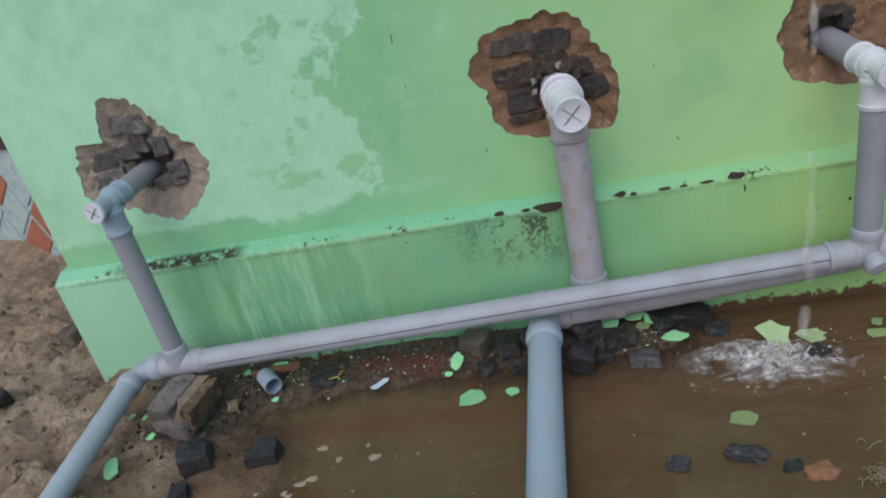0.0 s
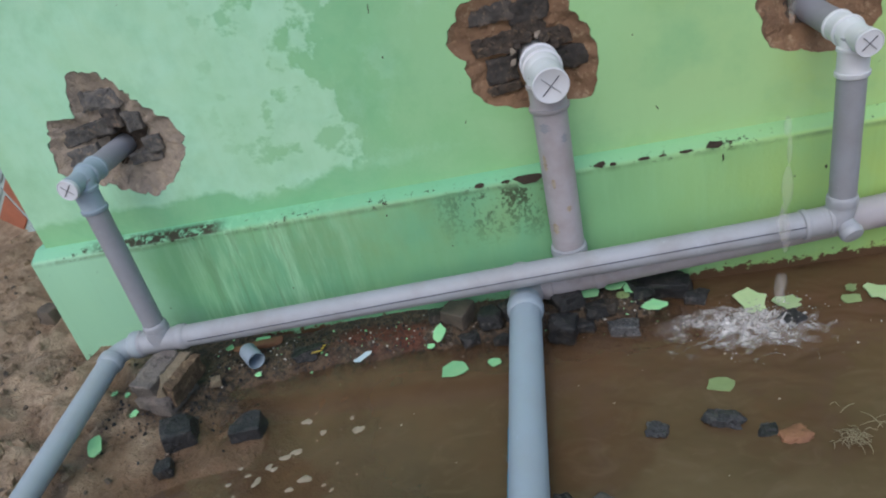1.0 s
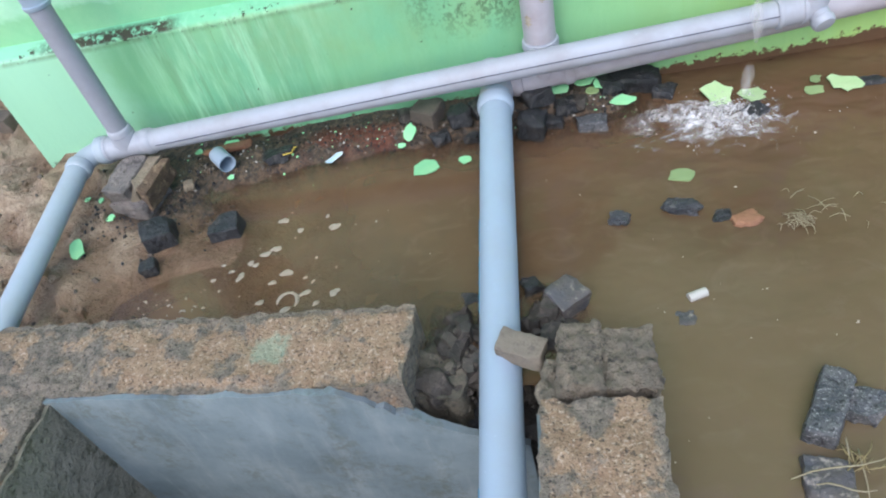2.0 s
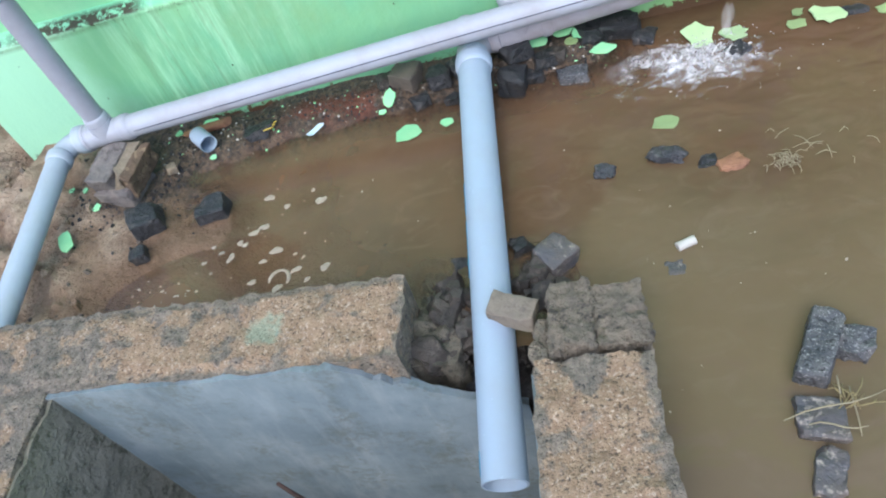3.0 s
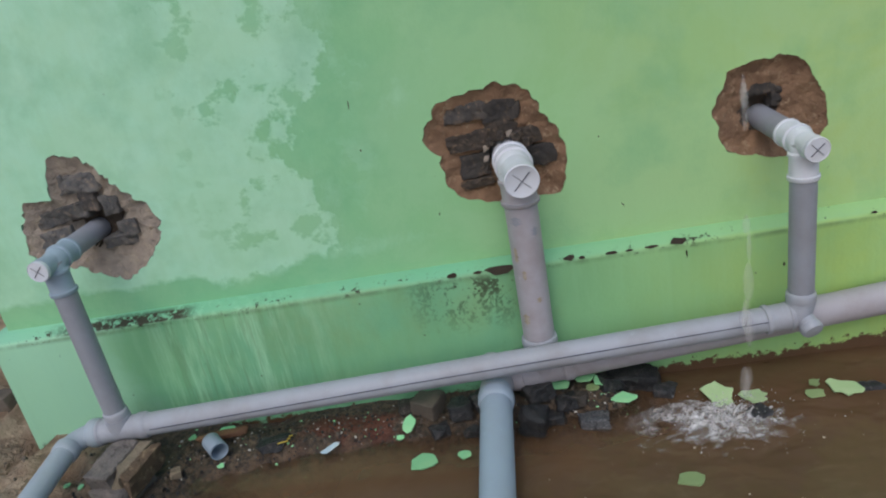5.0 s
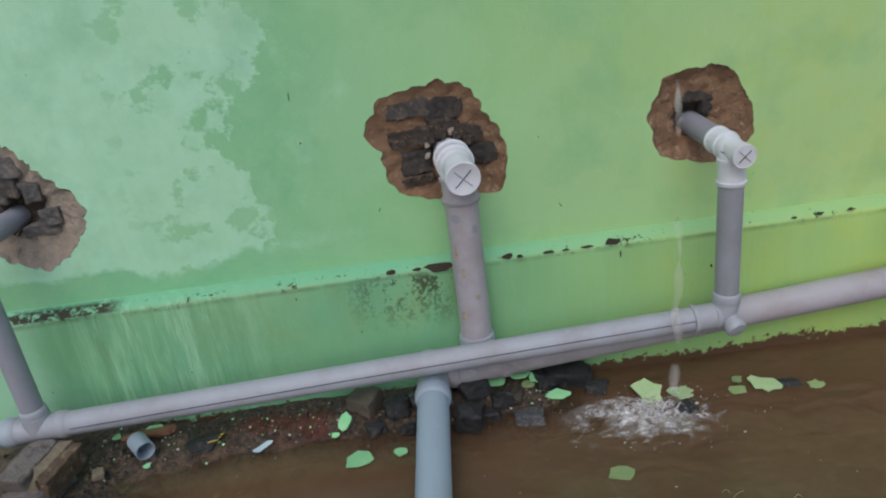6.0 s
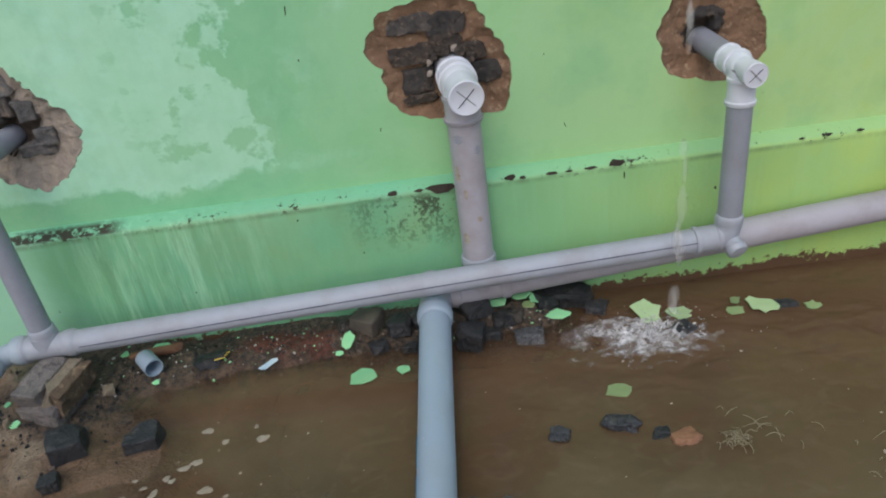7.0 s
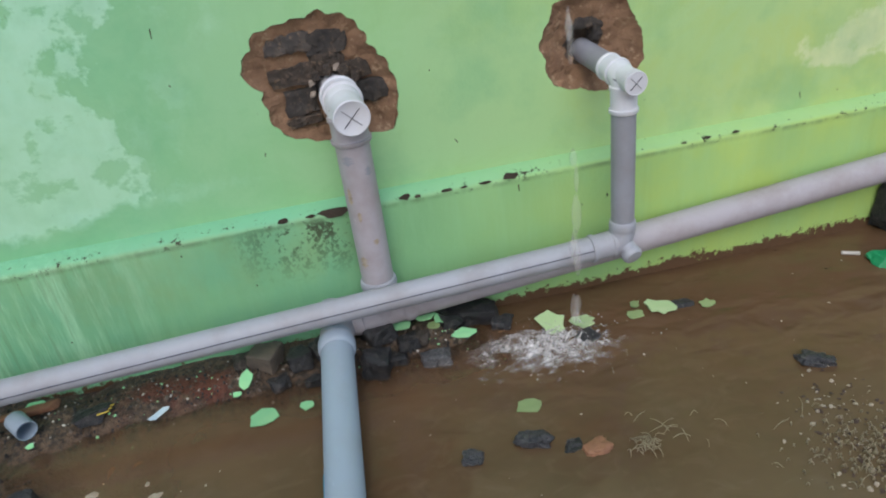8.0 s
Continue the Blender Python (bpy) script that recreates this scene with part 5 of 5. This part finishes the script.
# ---- straw, litter, gravel, foam ----
def strands(name, seed, n, cx, cy, spread, length, rad, label, z=0.006, mat="straw", curve=1.6):
    r = random.Random(seed)
    bm = bmesh.new()
    for _ in range(n):
        x, y = cx + r.gauss(0, spread), cy + r.gauss(0, spread * 0.6)
        a, bend = r.uniform(-0.7, 0.7) + (math.pi / 2 if r.random() < 0.35 else 0), r.uniform(-curve, curve)
        L = length * r.uniform(0.3, 1.2)
        pts = []
        for k in range(6):
            pts.append((x, y, z + 0.008 * math.sin(k * 0.9) + r.uniform(0, 0.003)))
            x += math.cos(a) * L / 5
            y += math.sin(a) * L / 5
            a += bend / 5
        sweep(bm, pts, [rad * 0.6, rad, rad, rad, rad, rad * 0.4], 5)
    return tagged(part(name, bm, mat, None, sharp=2), label, "straw", kind="stuff")


strands("straw", 1, 36, 0.506, -0.735, 0.015, 0.042, 0.0008, "tangle of pale dry straw in the muddy water", 0.005, "straw_pale", 3.0)
strands("straw", 2, 8, 0.66, -0.71, 0.10, 0.075, 0.0007, "loose dry stalks floating on the water", 0.003, "straw_pale", 0.4)
strands("straw", 3, 14, 0.405, -1.325, 0.022, 0.06, 0.0011, "dry yellow stalks caught on sunken bricks", 0.012)
for x0, y0, x1, y1, z in ((0.285, -1.346, 0.475, -1.317, 0.034), (0.322, -1.358, 0.412, -1.377, 0.031), (0.404, -1.272, 0.392, -1.318, 0.020), (0.418, -1.292, 0.402, -1.385, 0.012)):
    bm = bmesh.new()
    sweep(bm, [(x0 + (x1 - x0) * t, y0 + (y1 - y0) * t + 0.004 * math.sin(t * 7), z + 0.003 * math.sin(t * 5)) for t in (0, 0.2, 0.4, 0.6, 0.8, 1)], [0.0010, 0.0016, 0.0016, 0.0014, 0.0012, 0.0007], 6)
    tagged(part("stalk", bm, "straw_pale", None, sharp=2), "long dry yellow stalk lying across sunken bricks", "stalk", "stalks on the sunken bricks")
strands("straw", 5, 60, 1.00, -0.89, 0.11, 0.034, 0.0008, "pale broken stalks floating in the corner", 0.002, "straw_pale", 0.7)
strands("straw", 4, 260, 0.995, -0.90, 0.09, 0.013, 0.0013, "thin straw litter floating in the corner", 0.002, "straw_pale", 0.9)
strands("straw", 6, 6, 0.585, -0.70, 0.045, 0.065, 0.0009, "loose pale stalks drifting beside the straw tangle", 0.003, "straw_pale", 0.5)


def scatter(name, seed, n, box, size, mats, label, category, density=None, flat=0.6, sink=0.3, on_water=False):
    """Many tiny bits too small to count, as one mesh."""
    r = random.Random(seed)
    verts, faces = [], []
    made = 0
    while made < n:
        x, y = r.uniform(box[0], box[1]), r.uniform(box[2], box[3])
        if density and r.random() > density(x, y):
            continue
        made += 1
        h = rest(x, y)
        z = 0.001 if on_water and h < 0 else h
        s = size * (0.35 + r.random() ** 2.2 * 1.4)
        q = Euler((r.uniform(-0.4, 0.4), r.uniform(-0.4, 0.4), r.uniform(0, 6.3))).to_matrix()
        b = len(verts)
        k = 5
        for t in (0, 1):
            for i in range(k):
                a = 2 * math.pi * i / k + r.uniform(-0.4, 0.4)
                rr = s * r.uniform(0.35, 0.6) * (1 - 0.35 * t)
                p = q @ Vector((math.cos(a) * rr, math.sin(a) * rr * 0.75, (t - sink) * s * flat))
                verts.append((x + p.x, y + p.y, z + p.z))
        faces.append([b + k + i for i in range(k)])
        for i in range(k):
            j = (i + 1) % k
            faces.append([b + i, b + j, b + k + j, b + k + i])
    me = bpy.data.meshes.new(name)
    me.from_pydata(verts, [], faces)
    me.materials.append(MAT[mats])
    return tagged(new(name, me), label, category, kind="stuff")


foot = lambda x, y: math.exp(-((y + 0.17) / 0.09) ** 2)
bank_side = lambda x, y: math.exp(-(((x + 1.2) / 0.20) ** 2 + ((y + 0.33) / 0.14) ** 2))
scatter("gravel", 11, 1200, (-1.15, 0.30, -0.42, -0.06), 0.0072, "stone_black", "black grit and crumbs along the wall foot", "gravel", foot)
scatter("gravel", 12, 600, (-1.5, -0.9, -0.6, -0.1), 0.009, "stone_black", "dark crumbs round the propping bricks", "gravel", bank_side)
scatter("gravel", 13, 350, (-1.3, 0.30, -0.50, -0.06), 0.010, "stone_grey", "grey grit along the wall foot", "gravel", foot)
scatter("grit", 14, 230, (-1.4, 0.25, -0.55, -0.06), 0.007, "white_plastic", "pale plaster crumbs on the wet mud", "grit", foot, 0.4)
scatter("paint_crumbs", 15, 120, (-1.4, 0.35, -0.50, -0.06), 0.008, "flake", "small green crumbs of wall paint", "paint crumbs", foot, 0.25)
scatter("clods", 21, 900, (-2.6, -1.25, -1.0, 0.9), 0.024, "soil", "crumbly clods of sandy earth on the bank", "earth clods")
scatter("pebbles", 16, 260, (-2.4, -1.1, -1.0, 0.5), 0.016, "stone_grey", "small pebbles on the sandy bank", "pebbles")
scatter("crumbs", 20, 260, (-0.36, -0.03, -1.08, -0.82), 0.042, "mud_dark", "wet lumps of mortar where the pipe passes the pit wall", "rubble")
scatter("crumbs", 17, 700, (-0.36, -0.02, -1.10, -0.80), 0.020, "mud_dark", "wet mortar crumbs where the pipe passes the pit wall", "rubble")
scatter("litter", 22, 320, (0.70, 1.25, -1.25, -0.62), 0.010, "wood", "dark sodden leaf litter floating on the water", "litter", lambda x, y: math.exp(-((x - 0.985) / 0.10) ** 2 - ((y + 0.90) / 0.20) ** 2), 0.08, 0.0, True)
scatter("litter", 18, 170, (0.70, 1.25, -1.25, -0.62), 0.0105, "foam", "pale leaf and straw litter floating on the water", "litter", lambda x, y: math.exp(-((x - 0.985) / 0.10) ** 2 - ((y + 0.90) / 0.19) ** 2), 0.14, 0.0, True)
scatter("litter", 19, 80, (-0.1, 1.6, -1.6, -0.2), 0.006, "foam", "pale specks floating on the muddy water", "litter", None, 0.15, 0.0, True)


def foam_patches(name, seed, n, cx, cy, sx, sy, size, label):
    """Flat, ragged islands of scum on the water."""
    r = random.Random(seed)
    bm = bmesh.new()
    for _ in range(n):
        x, y = cx + r.gauss(0, sx), cy + r.gauss(0, sy)
        if rest(x, y) > -0.002:
            continue
        s = size * (0.3 + r.random() ** 1.6)
        k, a0 = 14, r.uniform(0, 6.3)
        st = r.uniform(0.9, 1.5)
        ring = []
        for i in range(k):
            a = 2 * math.pi * i / k
            rr = s * 0.5 * r.uniform(0.45, 1.2)
            px, py = math.cos(a) * rr * st, math.sin(a) * rr / st
            ring.append((x + px * math.cos(a0) - py * math.sin(a0), y + px * math.sin(a0) + py * math.cos(a0)))
        low = [bm.verts.new((px, py, 0.0005)) for px, py in ring]
        top = [bm.verts.new((x + (px - x) * 0.8, y + (py - y) * 0.8, 0.0015)) for px, py in ring]
        bm.faces.new(top)
        for i in range(k):
            j = (i + 1) % k
            bm.faces.new((low[i], low[j], top[j], top[i]))
    return tagged(part(name, bm, "foam", None, sharp=2), label, "foam", kind="stuff")


def scum_islands(spots, seed):
    """Separate smooth-edged islands of scum: x, y and length of each."""
    r = random.Random(seed)
    bm = bmesh.new()
    for x, y, size in spots:
        k, a0, st = 16, r.uniform(0.2, 1.0), r.uniform(1.1, 1.6)
        ph = [r.uniform(0, 6.3) for _ in range(3)]
        low, top = [], []
        for i in range(k):
            a = 2 * math.pi * i / k
            rr = size * 0.5 * (1 + 0.18 * math.sin(2 * a + ph[0]) + 0.14 * math.sin(3 * a + ph[1]) + 0.09 * math.sin(5 * a + ph[2]))
            px, py = math.cos(a) * rr * st ** 0.5, math.sin(a) * rr / st
            px, py = px * math.cos(a0) - py * math.sin(a0), px * math.sin(a0) + py * math.cos(a0)
            low.append(bm.verts.new((x + px, y + py, 0.0006)))
            top.append(bm.verts.new((x + px * 0.85, y + py * 0.85, 0.0022)))
        bm.faces.new(top)
        for i in range(k):
            bm.faces.new((low[i], low[(i + 1) % k], top[(i + 1) % k], top[i]))
    return bm


SCUM = ((-0.786, -0.461, 0.027), (-0.729, -0.510, 0.020), (-0.630, -0.515, 0.030), (-0.655, -0.468, 0.014), (-0.817, -0.586, 0.026), (-0.789, -0.571, 0.028), (-0.854, -0.613, 0.020), (-0.838, -0.623, 0.018),
        (-0.935, -0.604, 0.018), (-0.905, -0.635, 0.015), (-0.875, -0.659, 0.027), (-0.744, -0.667, 0.032), (-0.778, -0.696, 0.020), (-0.801, -0.759, 0.022), (-0.681, -0.746, 0.025), (-0.603, -0.756, 0.026),
        (-0.648, -0.785, 0.018), (-0.729, -0.795, 0.026), (-0.688, -0.693, 0.011), (-0.665, -0.710, 0.011), (-0.952, -0.659, 0.014), (-0.667, -0.626, 0.008), (-0.925, -0.700, 0.010))
tagged(part("scum", scum_islands(SCUM, 31), "scum_pale", None, sharp=2), "pale islands of scum on the shallow water", "foam", kind="stuff")
bm = bmesh.new()
sweep(bm, [(-0.726 + 0.027 * math.cos(a), -0.768 + 0.031 * math.sin(a), 0.0) for a in (3.3, 2.8, 2.3, 1.8, 1.3, 0.8, 0.3, -0.2, -0.6)], [0.002, 0.005, 0.006, 0.0045, 0.004, 0.0045, 0.0055, 0.005, 0.002], 8)
bmesh.ops.scale(bm, verts=bm.verts, vec=(1, 1, 0.4))
tagged(part("scum", bm, "scum_pale", None, sharp=3), "pale crescent of scum on the shallow water", "foam", kind="stuff")
foam_patches("scum", 33, 26, -1.06, -0.76, 0.06, 0.04, 0.011, "small pale scum flecks by the pit wall")
foam_patches("scum", 34, 30, -0.76, -0.66, 0.16, 0.12, 0.006, "tiny pale scum flecks on the shallow water")

# ---- falling water and its splash ----
fall = thing("falling_water", "thin stream of water falling past the wall and splashing", "water stream")
SX, SY = 0.520, -0.280
r = random.Random(77)
bm = bmesh.new()
for i in range(46):
    z1 = r.uniform(0.08, 3.1)
    L = r.uniform(0.05, 0.12)
    x, y = SX + r.gauss(0, 0.005), SY + r.gauss(0, 0.005)
    w = r.uniform(0.006, 0.0145)
    prof = [(t, w * math.sin(math.pi * min(1, max(0.02, t))) ** 0.6) for t in (0.0, 0.12, 0.3, 0.5, 0.7, 0.88, 1.0)]
    sweep(bm, [(x, y, z1 - L * t) for t, _ in prof], [q for _, q in prof], 10)
part("stream", bm, "stream", fall, "broken strand of falling water", sharp=3)
CX, CY = 0.455, -0.300
bm = bmesh.new()
for i in range(18):
    a = r.uniform(0, 6.283)
    d = abs(r.gauss(0, 0.050)) + 0.006
    out = r.uniform(0.012, 0.045) * math.exp(-d * 8)
    h = r.uniform(0.004, 0.05) * math.exp(-d * 9)
    x, y = CX + math.cos(a) * d * 1.4, CY + math.sin(a) * d * 0.8
    a2 = a + r.uniform(-0.9, 0.9)
    pts = [(x + math.cos(a2) * out * t, y + math.sin(a2) * out * t, 0.002 + 4 * h * t * (1 - 0.8 * t)) for t in (0, 0.3, 0.6, 1)]
    w = r.uniform(0.0015, 0.0048)
    sweep(bm, pts, [w, w, w * 0.8, w * 0.3], 5)
part("splash_crown", bm, "splash", fall, "white crown of splashing water", sharp=3)
bm = bmesh.new()
for i in range(420):
    a, d = r.uniform(0, 6.283), abs(r.gauss(0, 0.10))
    s = r.uniform(0.0008, 0.0022)
    bmesh.ops.create_icosphere(bm, subdivisions=1, radius=s, matrix=Matrix.Translation((CX + math.cos(a) * d * 1.2, CY + math.sin(a) * d * 0.7, 0.003 + abs(r.gauss(0, 0.03)) * math.exp(-d * 6))))
part("droplets", bm, "splash", fall, "scattered droplets", sharp=3)
# churned, lacy foam: a low uneven sheet with holes
bm = bmesh.new()
n = 170
W, D = 0.44, 0.26
grid = {}
for j in range(n + 1):
    for i in range(n + 1):
        u, v = i / n * 2 - 1, j / n * 2 - 1
        x, y = CX - 0.05 + u * W, CY - 0.02 + v * D
        p = Vector((x * 16, y * 22, 2.0))
        lace = 1 - abs(noise.noise(p + 1.5 * noise.noise_vector(p * 0.5))) * 2.2
        q = math.hypot((x - CX + 0.02) / 0.17, (y - CY + 0.22 * (x - CX)) / 0.080)
        body = math.exp(-q * q)
        wide = math.exp(-(((x - CX + 0.07) / 0.28) ** 2 + ((y - CY + 0.03) / 0.15) ** 2))
        grid[i, j] = (x, y, lace * 0.42 + body * 1.10 + wide * 0.66 - 0.90 + 0.34 * noise.fractal(p * 2.2, 0.8, 2.0, 4), body)
vert = {}


def foam_vert(k):
    if k not in vert:
        x, y, f, body = grid[k]
        vert[k] = bm.verts.new((x, y, 0.0012 + 0.008 * max(0, f) + 0.034 * body * abs(noise.noise(Vector((x * 46, y * 46, 5))))))
    return vert[k]


for j in range(n):
    for i in range(n):
        ks = ((i, j), (i + 1, j), (i + 1, j + 1), (i, j + 1))
        if all(grid[k][1] < -0.065 for k in ks) and max(grid[k][2] for k in ks) > -0.12:
            bm.faces.new([foam_vert(k) for k in ks])
froth = [grid[k][2] for k in vert]
sheet = part("foam_lace", bm, "foam_water", fall, "lacy white foam spreading from the splash", sharp=3)
layer = sheet.data.attributes.new("froth", "FLOAT", "POINT")
for i, f in enumerate(froth):
    layer.data[i].value = f

# ---- paint losses on the ledge ----
for i, (x, z, w, h) in enumerate(((-0.082, 0.424, 0.085, 0.024), (0.115, 0.428, 0.030, 0.018), (0.150, 0.424, 0.020, 0.009), (0.235, 0.424, 0.030, 0.008), (0.285, 0.424, 0.022, 0.007),
                                   (0.345, 0.424, 0.035, 0.009), (0.422, 0.430, 0.050, 0.020), (-0.225, 0.427, 0.030, 0.014), (-0.150, 0.426, 0.026, 0.010), (1.030, 0.430, 0.022, 0.008), (1.120, 0.431, 0.022, 0.008), (0.955, 0.428, 0.016, 0.007))):
    bm = chip_mesh(1.0, 400 + i, 0.10, 9, 1.0, 0.0)
    ob = part("paint_loss", bm, "mortar", plinth, "dark bare patch where paint has chipped off")
    ob.matrix_basis = pose(x, -0.0475, z, 60, 0, 0) @ Matrix.Diagonal((w * 1.15, h * 1.15, 0.02, 1))

# short dark scratches and nicks in the paint
for i, (x, z, w, h, tilt) in enumerate(((-0.422, 0.954, 0.006, 0.042, 8), (0.287, 0.546, 0.005, 0.022, -30), (-0.232, 0.606, 0.005, 0.018, 20), (-0.416, 0.825, 0.007, 0.010, 0), (0.236, 0.754, 0.006, 0.008, 0), (1.356, 0.490, 0.005, 0.030, -12))):
    ob = part("scratch", chip_mesh(1.0, 440 + i, 0.10, 9, 1.0, 0.0), "mortar", wall, "thin dark scratch in the paint")
    ob.matrix_basis = pose(x, 0.001, z, 90, tilt, 0) @ Matrix.Diagonal((w * 0.6, h * 0.75, 0.015, 1))
for i, (x, z, w, h) in enumerate(((0.443, 0.392, 0.005, 0.030), (0.713, 0.311, 0.007, 0.016), (0.633, 0.297, 0.006, 0.006), (-0.340, 0.250, 0.006, 0.006), (-0.511, 0.385, 0.007, 0.007), (-0.867, 0.190, 0.005, 0.006))):
    ob = part("scratch", chip_mesh(1.0, 460 + i, 0.10, 9, 1.0, 0.0), "mortar", plinth, "small dark nick in the paint")
    ob.matrix_basis = pose(x, -0.0500, z, 90, 0, 0) @ Matrix.Diagonal((w * 0.7, h * 0.8, 0.04, 1))

# ---- beyond the wall's far end ----
board = thing("tiled_wall", "pale mint tiled panel with orange tiles past the corner", "tiled wall")
board.matrix_basis = pose(-2.55, 0.95, 0.0, -10, 0, -24)
part("backing", box_mesh(-1.5, 0.95, 0.0, 0.04, -0.15, 0.66), "tile_pale", board)
part("boarding", box_mesh(-1.5, 0.95, -0.02, 0.06, 0.661, 1.0), "wood", board, "dark brown boarding above the tiles")
for i in range(9):
    for j in range(4):
        bm = box_mesh(-0.082, 0.082, -0.006, 0.003, -0.082, 0.082)
        bmesh.ops.bevel(bm, geom=bm.edges[:], offset=0.003, segments=1, affect="EDGES")
        t = part("tile", bm, "tile_orange" if (i + 2 * j) % 3 == 0 else "tile_pale", board)
        t.matrix_basis = pose(-1.1 + 0.24 * i + 0.12 * (j % 2), -0.002, 0.06 + 0.145 * j, 0, 45, 0)
